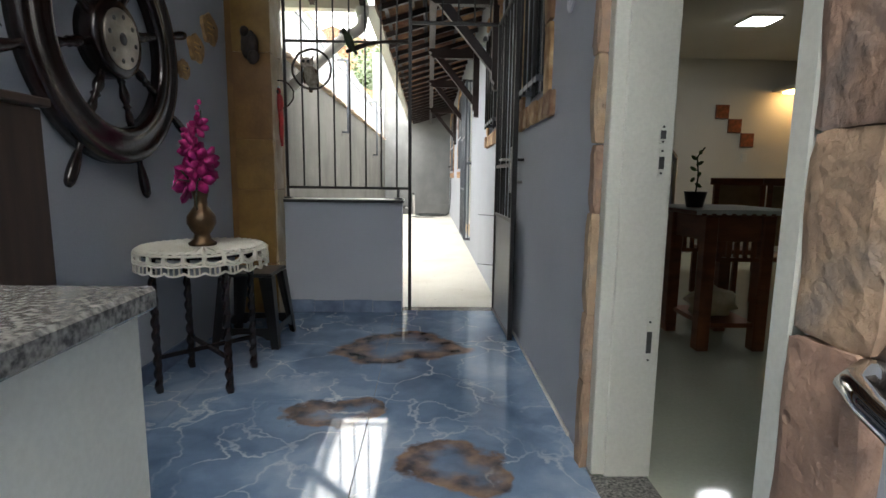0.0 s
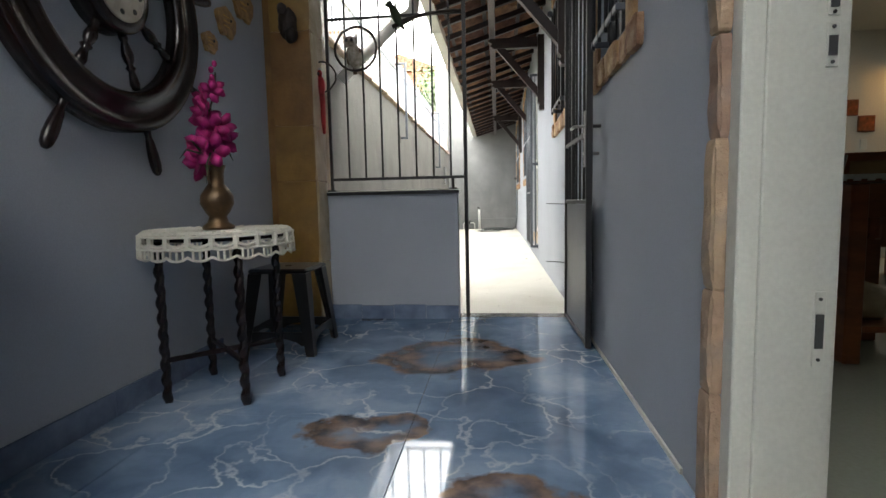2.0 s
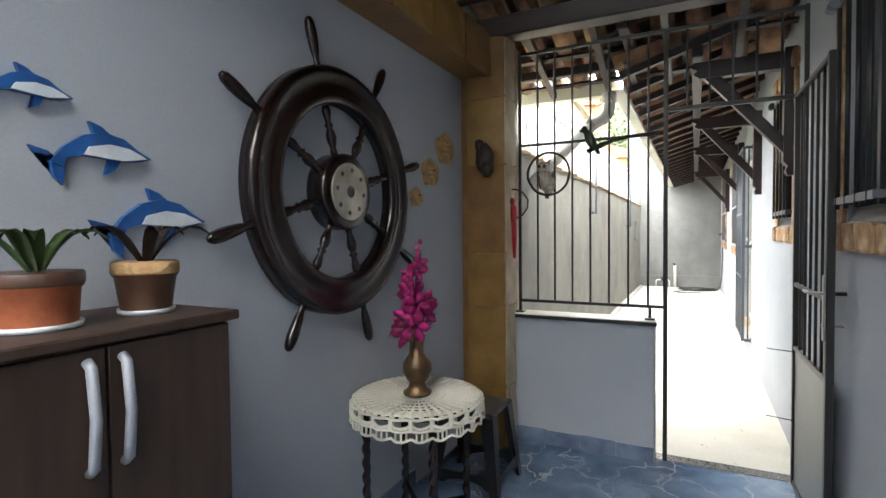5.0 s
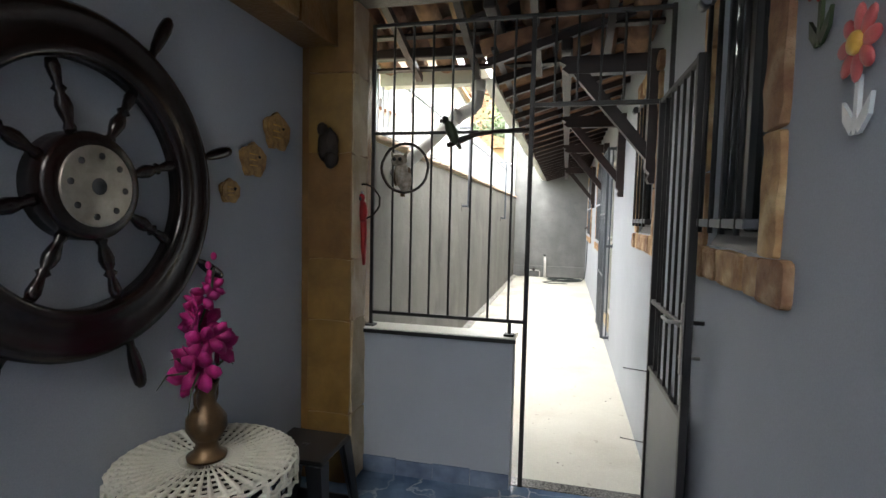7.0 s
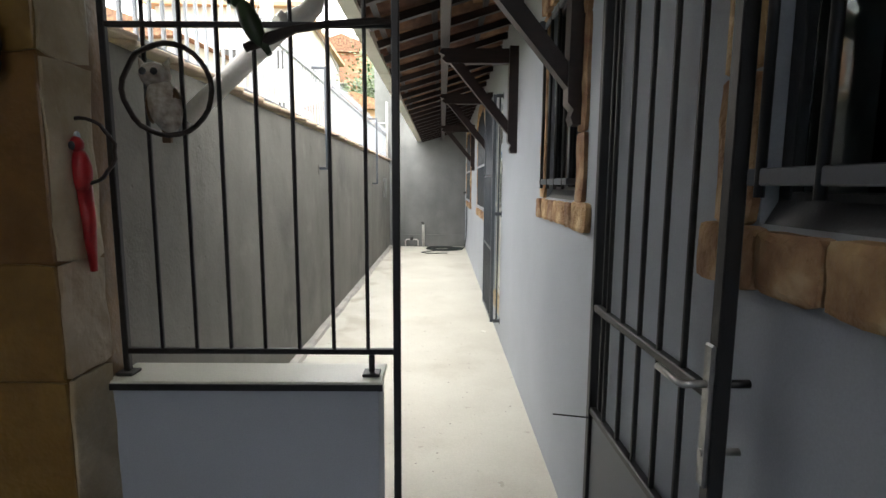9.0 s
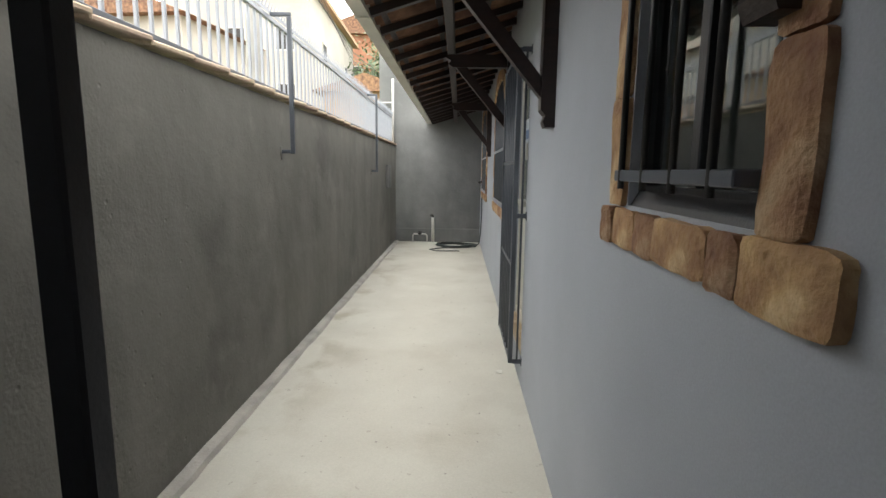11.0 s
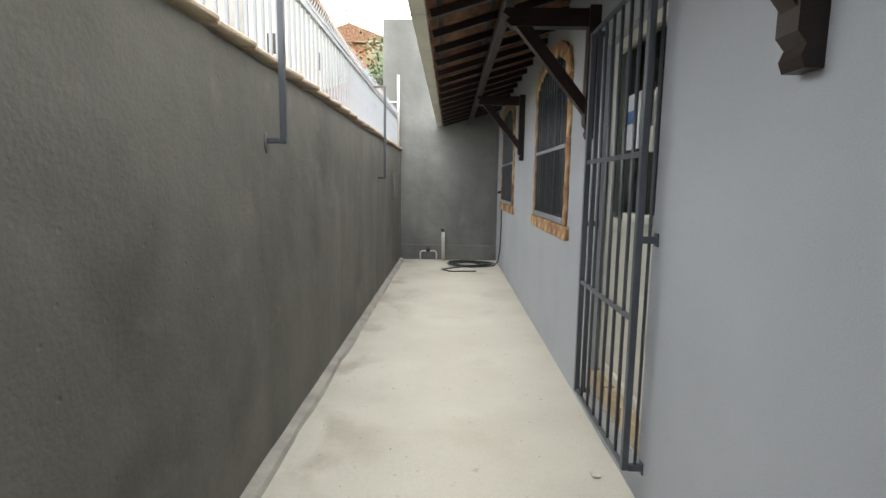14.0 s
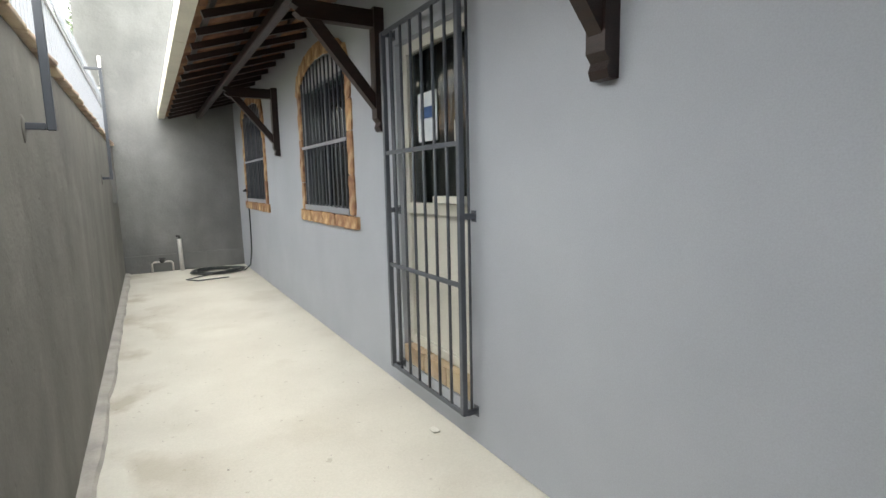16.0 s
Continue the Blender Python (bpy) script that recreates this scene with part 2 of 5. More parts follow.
M = dict(
    wall=material("blue_grey_wall_paint", (0.39, 0.418, 0.460), (0.34, 0.365, 0.406), 0.75, scale=1.2, fine=180, bump=0.05),
    cement=material("dark_cement_render", (0.185, 0.18, 0.162), (0.14, 0.137, 0.122), 0.9, scale=1.6, fine=60, bump=0.22, stain=(0.10, 0.097, 0.09), stain_scale=0.9),
    cement2=material("grey_cement_render", (0.25, 0.255, 0.25), (0.15, 0.155, 0.155), 0.9, scale=1.1, fine=40, bump=0.35),
    concrete=material("beige_painted_concrete", (0.55, 0.54, 0.48), (0.475, 0.46, 0.405), 0.7, scale=1.4, fine=90, bump=0.12, stain=(0.43, 0.41, 0.35), stain_scale=1.1),
    kerb=material("rough_mortar", (0.44, 0.42, 0.38), (0.3, 0.29, 0.27), 0.9, scale=5, bump=0.6),
    stone=material("yellow_sandstone", (0.50, 0.32, 0.16), (0.24, 0.12, 0.065), 0.8, scale=11, fine=60, bump=0.8, random_tint=0.3, stain=(0.55, 0.42, 0.26), stain_scale=6),
    stone_pale=material("pinkish_split_sandstone", (0.46, 0.31, 0.20), (0.26, 0.17, 0.12), 0.85, scale=7, fine=40, bump=0.9, random_tint=0.12, stain=(0.17, 0.15, 0.14), stain_scale=5),
    upholstery=material("tan_woven_upholstery", (0.32, 0.22, 0.12), (0.22, 0.145, 0.075), 0.9, scale=10, fine=180, bump=0.4),
    ochre=material("varnished_ochre_stone", (0.25, 0.14, 0.042), (0.15, 0.078, 0.023), 0.35, scale=5, fine=45, bump=0.35, random_tint=0.12),
    pale=material("pale_cut_stone", (0.52, 0.43, 0.30), (0.36, 0.27, 0.16), 0.5, scale=6, fine=40, bump=0.6, random_tint=0.1),
    black=material("black_painted_steel", (0.010, 0.010, 0.011), (0.016, 0.016, 0.017), 0.45, 0.0, fine=200, bump=0.05),
    grey_steel=material("grey_painted_steel", (0.085, 0.097, 0.117), (0.065, 0.075, 0.092), 0.42, 0.0, fine=200, bump=0.05),
    dark_steel=material("dark_window_steel", (0.028, 0.031, 0.036), (0.02, 0.022, 0.026), 0.35, 0.0, fine=160, bump=0.1),
    light_steel=material("light_grey_painted_steel", (0.34, 0.36, 0.40), (0.28, 0.30, 0.34), 0.45, 0.2, fine=200, bump=0.05),
    dark_wood=material("dark_stained_wood", (0.024, 0.010, 0.008), (0.009, 0.005, 0.0045), 0.4, scale=6, fine=50, stretch=(1, 1, 6), bump=0.2),
    wheel_wood=material("varnished_wheel_wood", (0.014, 0.006, 0.005), (0.005, 0.003, 0.003), 0.2, scale=5, fine=70, bump=0.12, coat=0.0),
    cab_wood=material("brown_wood_laminate", (0.052, 0.030, 0.020), (0.026, 0.015, 0.011), 0.55, scale=5, fine=80, stretch=(5, 5, 0.5), bump=0.05),
    red_wood=material("reddish_dining_wood", (0.22, 0.075, 0.028), (0.13, 0.04, 0.015), 0.35, scale=6, fine=60, stretch=(1, 1, 4)),
    tile=material("clay_roof_tile", (0.34, 0.185, 0.105), (0.075, 0.04, 0.03), 0.85, scale=6, fine=50, bump=0.4, random_tint=0.35),
    cap=material("pale_cap_tile", (0.62, 0.50, 0.38), (0.45, 0.34, 0.25), 0.8, scale=6, fine=50, bump=0.3, random_tint=0.12),
    white=material("white_gloss_paint", (0.62, 0.62, 0.55), (0.54, 0.54, 0.48), 0.35, scale=2, fine=90, bump=0.06),
    cream=material("cream_gutter_metal", (0.70, 0.69, 0.60), (0.58, 0.57, 0.50), 0.45, scale=3, fine=60, bump=0.05),
    pvc=material("white_plastic_pipe", (0.66, 0.65, 0.62), (0.52, 0.51, 0.48), 0.4, scale=4, bump=0.05),
    granite=material("grey_speckled_granite", (0.22, 0.215, 0.20), (0.05, 0.05, 0.05), 0.2, scale=90, fine=220, bump=0.0, amount=0.35),
    lace=material("white_crochet_cotton", (0.72, 0.69, 0.60), (0.6, 0.57, 0.48), 0.95, fine=300, bump=0.6),
    bronze=material("aged_bronze", (0.16, 0.095, 0.045), (0.07, 0.045, 0.025), 0.4, 0.6, scale=12, fine=60),
    plastic=material("black_plastic", (0.012, 0.012, 0.013), (0.018, 0.018, 0.02), 0.3, fine=150, bump=0.03),
    magenta=material("magenta_petals", (0.42, 0.008, 0.16), (0.22, 0.004, 0.085), 0.6, scale=25, fine=90),
    stem=material("dark_green_stem", (0.035, 0.055, 0.02), (0.02, 0.03, 0.012), 0.6, scale=12),
    leaf=material("green_leaf", (0.06, 0.11, 0.025), (0.03, 0.06, 0.014), 0.5, scale=10, random_tint=0.2),
    brass=material("worn_nickel_plate", (0.50, 0.47, 0.40), (0.34, 0.31, 0.25), 0.38, 0.75, scale=14, fine=80, bump=0.1),
    chrome=material("chrome", (0.75, 0.75, 0.75), (0.7, 0.7, 0.7), 0.08, 1.0, bump=0.0),
    # colours small dark fittings, and the surfaces that stand in for indoor shade
    dark=material("dark_grey_shade_and_fittings", (0.06, 0.06, 0.06), (0.04, 0.04, 0.04), 0.8),
    tan=material("tan_shell_paint", (0.50, 0.31, 0.12), (0.22, 0.12, 0.05), 0.5, scale=30, fine=90, bump=0.4),
    blue=material("blue_enamel", (0.02, 0.11, 0.34), (0.012, 0.06, 0.2), 0.3, scale=8),
    offwhite=material("white_enamel", (0.68, 0.72, 0.74), (0.55, 0.6, 0.64), 0.3, scale=8),
    red=material("red_painted_wood", (0.42, 0.012, 0.015), (0.25, 0.008, 0.01), 0.4, scale=15),
    green=material("green_painted_wood", (0.03, 0.05, 0.015), (0.015, 0.028, 0.01), 0.4, scale=15),
    owl=material("grey_speckled_feather_paint", (0.5, 0.45, 0.38), (0.2, 0.16, 0.12), 0.6, scale=40),
    branch=material("dark_twig", (0.03, 0.018, 0.012), (0.015, 0.01, 0.008), 0.6, scale=20, bump=0.5),
    pink=material("pink_enamel", (0.62, 0.15, 0.15), (0.45, 0.08, 0.09), 0.4, scale=15),
    yellow=material("yellow_enamel", (0.7, 0.42, 0.08), (0.5, 0.28, 0.05), 0.4, scale=15),
    terracotta=material("terracotta_pot", (0.42, 0.12, 0.05), (0.22, 0.06, 0.03), 0.5, scale=12),
    brown_pot=material("brown_glazed_pot", (0.10, 0.05, 0.03), (0.05, 0.025, 0.016), 0.4, scale=12),
    room_wall=material("warm_white_room_paint", (0.60, 0.57, 0.48), (0.55, 0.52, 0.44), 0.8, scale=1.5),
    room_floor=material("polished_pale_porcelain", (0.50, 0.53, 0.44), (0.44, 0.47, 0.39), 0.08, scale=1.5, bump=0.0),
    cloth=material("pale_table_cloth", (0.62, 0.63, 0.60), (0.5, 0.52, 0.5), 0.9, scale=8),
    hose=material("dark_green_hose", (0.03, 0.04, 0.04), (0.02, 0.025, 0.025), 0.4),
    skirt=material("blue_onyx_skirting", (0.20, 0.26, 0.36), (0.09, 0.12, 0.19), 0.15, scale=5, fine=20, bump=0.0),
    house_white=material("white_house_render", (0.55, 0.52, 0.47), (0.44, 0.41, 0.36), 0.9, scale=0.4, fine=6),
    house_peach=material("peach_house_render", (0.5, 0.33, 0.2), (0.42, 0.27, 0.17), 0.9, scale=0.4, fine=6),
    house_brick=material("bare_brick_render", (0.42, 0.20, 0.12), (0.3, 0.14, 0.085), 0.9, scale=2, fine=9),
    hill=material("green_hillside", (0.09, 0.13, 0.05), (0.05, 0.08, 0.03), 0.95, scale=0.3, fine=3, bump=0.6),
    steel_plate=material("strike_plate_steel", (0.45, 0.44, 0.42), (0.3, 0.29, 0.28), 0.4, 0.8),
    pole=material("grey_concrete_pole", (0.34, 0.33, 0.31), (0.27, 0.26, 0.25), 0.9, scale=3),
    onyx=onyx_material(),
    lamp=emitter("led_panel_light", (0.95, 0.97, 1.0), 9.0),
    warm_lamp=emitter("warm_lamp_light", (1.0, 0.62, 0.25), 4.0),
    niche=material("red_amber_glass_block", (0.35, 0.10, 0.04), (0.14, 0.06, 0.03), 0.15, scale=22),
    glass=glass_material("window_glass", (0.55, 0.62, 0.6)),
    frosted=glass_material("greenish_door_glass", (0.5, 0.6, 0.55), 0.25),
)

weather(M["cement"], 0.32, (0.115, 0.112, 0.10))
weather(M["cement2"], 0.5, (0.11, 0.112, 0.11))
weather(M["concrete"], 0.1, None, (0.30, 0.26, 0.19))
weather(M["stone"], 0.6)
weather(M["stone_pale"], 0.8)
weather(M["wall"], 0.06)


# ---- mesh helpers ----
def box(bm, a, b, bevel=0.0, m=None):
    mat = Matrix.Translation([(p + q) / 2 for p, q in zip(a, b)]) @ Matrix.Diagonal((*[abs(q - p) for p, q in zip(a, b)], 1))
    r = bmesh.ops.create_cube(bm, size=1, matrix=(m @ mat) if m else mat)
    if bevel:
        edges = list({e for v in r["verts"] for e in v.link_edges})
        bmesh.ops.bevel(bm, geom=edges, offset=bevel, segments=1, affect="EDGES")
    return bm


def boxes(*ab, bevel=0.0):
    bm = bmesh.new()
    for a, b in ab:
        box(bm, a, b, bevel)
    return bm


def tube(bm, pts, r, sides=10, radii=None, closed=False):
    pts = [Vector(p) for p in pts]
    rings = []
    up = None
    for i, p in enumerate(pts):
        a = pts[i - 1] if i or closed else p
        c = pts[(i + 1) % len(pts)] if i < len(pts) - 1 or closed else p
        d = (c - a).normalized()
        if up is None:
            up = d.orthogonal().normalized()
        up = (up - d * up.dot(d)).normalized()
        side = d.cross(up)
        rad = radii[i] if radii else r
        rings.append([bm.verts.new(p + (up * math.cos(k * math.tau / sides) + side * math.sin(k * math.tau / sides)) * rad) for k in range(sides)])
    n = len(rings)
    for i in range(n if closed else n - 1):
        A, B = rings[i], rings[(i + 1) % n]
        for k in range(sides):
            f = bm.faces.new((A[k], A[(k + 1) % sides], B[(k + 1) % sides], B[k]))
            f.smooth = sides > 4
    if not closed:
        bm.faces.new(rings[0][::-1])
        bm.faces.new(rings[-1])
    return bm


def rod(a, b, r, sides=10):
    return tube(bmesh.new(), [a, b], r, sides)


def turned(profile, sides=20, m=None):
    """A turned solid from (radius, height) pairs round z."""
    bm = bmesh.new()
    rings = [[bm.verts.new((max(r, 0.0004) * math.cos(k * math.tau / sides), max(r, 0.0004) * math.sin(k * math.tau / sides), h)) for k in range(sides)] for r, h in profile]
    for A, B in zip(rings, rings[1:]):
        for k in range(sides):
            bm.faces.new((A[k], A[(k + 1) % sides], B[(k + 1) % sides], B[k])).smooth = True
    bm.faces.new(rings[0][::-1])
    bm.faces.new(rings[-1])
    for e in bm.edges:
        if len(e.link_faces) == 2 and e.calc_face_angle(0) > 0.8:
            e.smooth = False
    if m:
        bm.transform(m)
    return bm


def plate(outline, thick, m=None, bevel=0.0):
    """A flat outline in (u, v), extruded by thick along w."""
    bm = bmesh.new()
    low = [bm.verts.new((u, v, 0)) for u, v in outline]
    top = [bm.verts.new((u, v, thick)) for u, v in outline]
    bm.faces.new(low[::-1])
    cap = bm.faces.new(top)
    for i in range(len(low)):
        j = (i + 1) % len(low)
        bm.faces.new((low[i], low[j], top[j], top[i]))
    if bevel:
        bmesh.ops.bevel(bm, geom=list(cap.edges), offset=bevel, segments=2, affect="EDGES")
    if m:
        bm.transform(m)
    return bm


def blob(radii, m=None, rough=0.0, level=2, freq=4.0):
    bm = bmesh.new()
    bmesh.ops.create_icosphere(bm, subdivisions=level, radius=1)
    for v in bm.verts:
        k = 1 + rough * noise.noise(v.co * freq)
        v.co = Vector((v.co.x * radii[0], v.co.y * radii[1], v.co.z * radii[2])) * k
    for f in bm.faces:
        f.smooth = True
    if m:
        bm.transform(m)
    return bm


def join(*bms):
    out = bmesh.new()
    for b in bms:
        me = bpy.data.meshes.new("tmp")
        b.to_mesh(me)
        out.from_mesh(me)
        bpy.data.meshes.remove(me)
        b.free()
    return out


def mesh_of(bm, mat, name):
    me = bpy.data.meshes.new(name)
    bmesh.ops.recalc_face_normals(bm, faces=bm.faces[:])
    bm.to_mesh(me)
    bm.free()
    me.materials.append(mat)
    return me


def part(name, bm, mat, parent=None, label=""):
    ob = new(name, mesh_of(bm, mat, name))
    if parent:
        ob.parent = parent
    return tagged(ob, label)


def thing(name, label, category, at=(0, 0, 0), group="", kind=""):
    ob = new(name)
    ob.empty_display_size = 0.05
    ob.location = at
    return tagged(ob, label, category, group, kind)


def structure(name, bm, mat, label):
    return tagged(part(name, bm, mat), label, name.split("_")[0], kind="structure")


def wall_along_y(x0, x1, y0, y1, z1, holes):
    """A wall between x0 and x1 with openings (ya, yb, za, zb)."""
    bm = bmesh.new()
    cuts = sorted({y0, y1, *[h[0] for h in holes], *[h[1] for h in holes]})
    for a, b in zip(cuts, cuts[1:]):
        here = sorted((h[2], h[3]) for h in holes if h[0] <= a and h[1] >= b)
        z = 0
        for lo, hi in here:
            if lo > z:
                box(bm, (x0, a, z), (x1, b, lo))
            z = hi
        if z < z1:
            box(bm, (x0, a, z), (x1, b, z1))
    return bm


def rough_block(size, seed, amount=0.012, cuts=3):
    """A split stone block, centred, with a broken uneven surface."""
    bm = bmesh.new()
    bmesh.ops.create_cube(bm, size=1)
    bmesh.ops.subdivide_edges(bm, edges=bm.edges[:], cuts=cuts, use_grid_fill=True)
    for v in bm.verts:
        p = Vector((v.co.x * size[0], v.co.y * size[1], v.co.z * size[2]))
        edge = sum(abs(c) > 0.49 for c in v.co)
        d = noise.noise_vector(p * 9 + Vector((seed * 7.3, seed * 3.1, seed)))
        d2 = noise.noise_vector(p * 28 + Vector((seed, seed * 2.7, 0)))
        p += (d * amount + d2 * amount * 0.45)
        if edge >= 2:
            p -= Vector([math.copysign(min(0.006, s * 0.1), c) if abs(c) > 0.49 else 0 for c, s in zip(v.co, size)])
        v.co = p
    return bm


# ---- large structure ----
RW, LW, YARD, FAR = 0.81, -1.235, -1.1, 15.72
structure("ground", boxes(((-120, -60, -0.6), (120, 180, -0.12))), M["hill"], "green and earthy ground round the house").location.z = -0.3
structure("floor_yard", boxes(((-1.3, 4.62, -0.12), (RW + 0.02, FAR + 0.05, -0.004))), M["concrete"], "beige painted concrete yard floor with stains")
structure("floor_hall", boxes(((-1.4, -2.6, -0.12), (RW + 0.02, 4.62, -0.012))), M["kerb"], "mortar bed under the hall tiles")
structure("floor_room", boxes(((RW + 0.02, -1.0, -0.12), (6.2, 8.2, -0.002))), M["room_floor"], "polished pale porcelain dining room floor")

HOLES = [(1.29, 2.275, 0, 2.12), (3.21, 3.78, 1.50, 2.5), (5.06, 5.72, 1.5, 2.5), (7.93, 8.80, 0.2, 2.36),
         (9.76, 11.12, 1.2, 2.40), (13.22, 14.72, 1.2, 2.46)]
structure("wall_house", wall_along_y(RW, RW + 0.2, -2.6, FAR + 0.2, 3.25, HOLES), M["wall"], "blue-grey painted house wall beside hall and yard")
structure("wall_hall", boxes(((LW - 0.2, -2.6, -0.1), (LW, 4.62, 3.3))), M["wall"], "blue-grey painted hall wall with the ship wheel")
# never in view: added to stop light entering the hall from behind
structure("wall_back", boxes(((LW, -2.8, -0.1), (RW, -2.6, 3.3))), M["wall"], "plain unseen wall added behind the hall to keep light out")
structure("wall_yard", boxes(((YARD - 0.2, 4.62, -0.3), (YARD, FAR, 2.12))), M["cement"], "dark rough cement boundary wall of the yard")
structure("wall_far", boxes(((YARD - 0.35, FAR, -0.3), (RW + 0.2, FAR + 0.2, 4.6))), M["cement2"], "tall grey cement end wall of the yard")
structure("baseboard_far", boxes(((YARD, FAR - 0.04, 0), (RW, FAR, 0.3)), bevel=0.008), M["cement2"], "low cement ledge along the end wall")
structure("wall_half", boxes(((-0.92, 4.5, 0), (0.0, 4.66, 0.88))), M["wall"], "blue-grey half-height wall below the gate bars")
structure("trim_half_wall", boxes(((-0.93, 4.485, 0.88), (0.012, 4.675, 0.90)), bevel=0.004), M["white"], "white top of the half wall with a dark edge")
structure("trim_half_edge", boxes(((-0.93, 4.478, 0.872), (0.016, 4.484, 0.894))), M["black"], "dark edge strip along the half wall top")
structure("baseboard_half", boxes(*[((-0.92 + 0.23 * i + 0.002, 4.488, 0.0), (-0.92 + 0.23 * (i + 1) - 0.002, 4.499, 0.1 - 0.006 * (i % 2))) for i in range(4)]), M["skirt"], "blue onyx skirting along the half wall")
structure("baseboard_hall", boxes(*[((LW, -2.0 + 0.8 * i + 0.002, 0.0), (LW + 0.012, -1.2 + 0.8 * i - 0.002, 0.1)) for i in range(7)]), M["skirt"], "blue onyx skirting along the hall wall")
structure("baseboard_house", boxes(((RW - 0.008, 2.52, 0.0), (RW, 4.5, 0.018))), M["white"], "thin white grout line along the house wall")
# uneven mortar strip along the boundary wall
bm = bmesh.new()
N = 80
rows = []
for i in range(N + 1):
    y = 4.7 + (FAR - 4.75) * i / N
    w = 0.085 + 0.025 * noise.noise(Vector((0, y * 1.7, 0))) + 0.012 * noise.noise(Vector((3, y * 7, 0)))
    h = 0.03 + 0.008 * noise.noise(Vector((5, y * 3, 0)))
    rows.append([bm.verts.new(p) for p in ((YARD, y, -0.01), (YARD, y, h), (YARD + w * 0.8, y, h * 0.8), (YARD + w, y, -0.01))])
for a, b in zip(rows, rows[1:]):
    for k in range(3):
        bm.faces.new((a[k], a[k + 1], b[k + 1], b[k]))
structure("trim_mortar", bm, M["kerb"], "uneven mortar strip along the foot of the boundary wall")
structure("trim_threshold", boxes(((RW - 0.005, 1.33, -0.05), (RW + 0.2, 2.22, 0.012)), bevel=0.004), M["granite"], "speckled granite door threshold")
structure("trim_gate_sill", boxes(((0.0, 4.56, -0.05), (RW, 4.66, 0.004)), bevel=0.003), M["granite"], "worn stone strip at the gate threshold")

# dining room shell behind the entrance door
RX = 6.2
structure("wall_room_north", boxes(((RW + 0.2, 8.0, 0), (RX, 8.2, 2.85))), M["room_wall"], "warm white dining room end wall")
structure("wall_room_east", boxes(((RX, -1.0, 0), (RX + 0.2, 8.2, 2.85))), M["room_wall"], "warm white dining room side wall")
structure("wall_room_south", boxes(((RW + 0.2, -1.2, 0), (RX, -1.0, 2.85))), M["room_wall"], "warm white dining room near wall")
structure("ceiling_room", boxes(((RW + 0.2, -1.2, 2.8), (RX, 8.2, 2.95))), M["room_wall"], "flat pale dining room ceiling")
# added shell behind the yard windows, its dark colour standing in for unlit rooms
structure("wall_rooms_behind", boxes(((RW + 2.0, 8.3, 0), (RW + 2.2, FAR + 0.2, 3.2)), ((RW + 0.2, 8.2, 3.0), (RW + 2.2, FAR + 0.2, 3.2)), ((RW + 0.2, FAR, 0), (RW + 2.0, FAR + 0.2, 3.0)), ((RW + 0.2, 8.22, -0.1), (RW + 2.2, FAR + 0.2, -0.02))), M["dark"], "dark-coloured shell added behind the yard windows as unlit rooms")


# ---- roofs of clay tiles ----
def tile_mesh(flip, name):
    bm = bmesh.new()
    L, n = 0.46, 7
    rings = []
    for s, r in ((0, 0.086), (L, 0.070)):
        row = []
        for k in range(n):
            a = math.pi * (0.06 + 0.88 * k / (n - 1))
            for rr in (r, r - 0.013):
                row.append((s, math.cos(a) * rr, math.sin(a) * rr * (-1 if flip else 1)))
        rings.append([bm.verts.new(p) for p in row])
    A, B = rings
    for k in range(n - 1):
        for o in (0, 1):
            f = bm.faces.new((A[2 * k + o], A[2 * k + 2 + o], B[2 * k + 2 + o], B[2 * k + o]))
            f.smooth = True
        for R in (A, B):
            bm.faces.new((R[2 * k], R[2 * k + 2], R[2 * k + 3], R[2 * k + 1]))
    return mesh_of(bm, M["tile"], name)


CHANNEL, COVER = tile_mesh(True, "channel_tile"), tile_mesh(False, "cover_tile")
SLOPE = 17.0


def tiled_roof(name, label, origin, turn, columns, courses):
    """Columns of hollow tiles up a slope from the eave. The channels are pieces, the covers are joined."""
    roof = thing(name, label, "roof", kind="structure")
    base = Matrix.Translation(origin) @ pose(0, 0, 0, 0, 0, turn) @ pose(0, 0, 0, 0, -SLOPE, 0)
    rnd = random.Random(4)
    stack = bmesh.new()
    for c in range(columns):
        for k in range(courses):
            m = base @ pose(k * 0.385 + rnd.uniform(-0.012, 0.012), c * 0.225 + rnd.uniform(-0.006, 0.006), 0.02, rnd.uniform(-4, 4), 4.5, rnd.uniform(-1, 1))
            ob = new("roof_tile", CHANNEL)
            ob.parent = roof
            ob.matrix_basis = m
            tmp = COVER.copy()
            tmp.transform(base @ pose(k * 0.385 + rnd.uniform(-0.012, 0.012), (c + 0.5) * 0.225, 0.025, 0, 4.5, 0))
            stack.from_mesh(tmp)
            bpy.data.meshes.remove(tmp)
    cover = part("cover_tiles", stack, M["tile"], roof)
    tagged(cover, kind="stuff")
    for c in range(int(columns * 0.225 / 0.45)):
        raft = boxes(((0.0, c * 0.45, -0.14), (courses * 0.385, c * 0.45 + 0.045, -0.088)))
        raft.transform(base)
        part("rafter", raft, M["dark_wood"], roof)
    for k in range(courses):
        bat = boxes(((k * 0.385 + 0.05, -0.1, -0.087), (k * 0.385 + 0.09, columns * 0.225 - 0.1, -0.066)))
        bat.transform(base)
        part("batten", bat, M["dark_wood"], roof)
    # boarding that closes the roof above the tiles
    lid = boxes(((-0.02, -0.12, 0.135), (courses * 0.385 + 0.06, columns * 0.225, 0.16)))
    lid.transform(base)
    part("roof_lining", lid, M["dark_wood"], roof)
    return roof


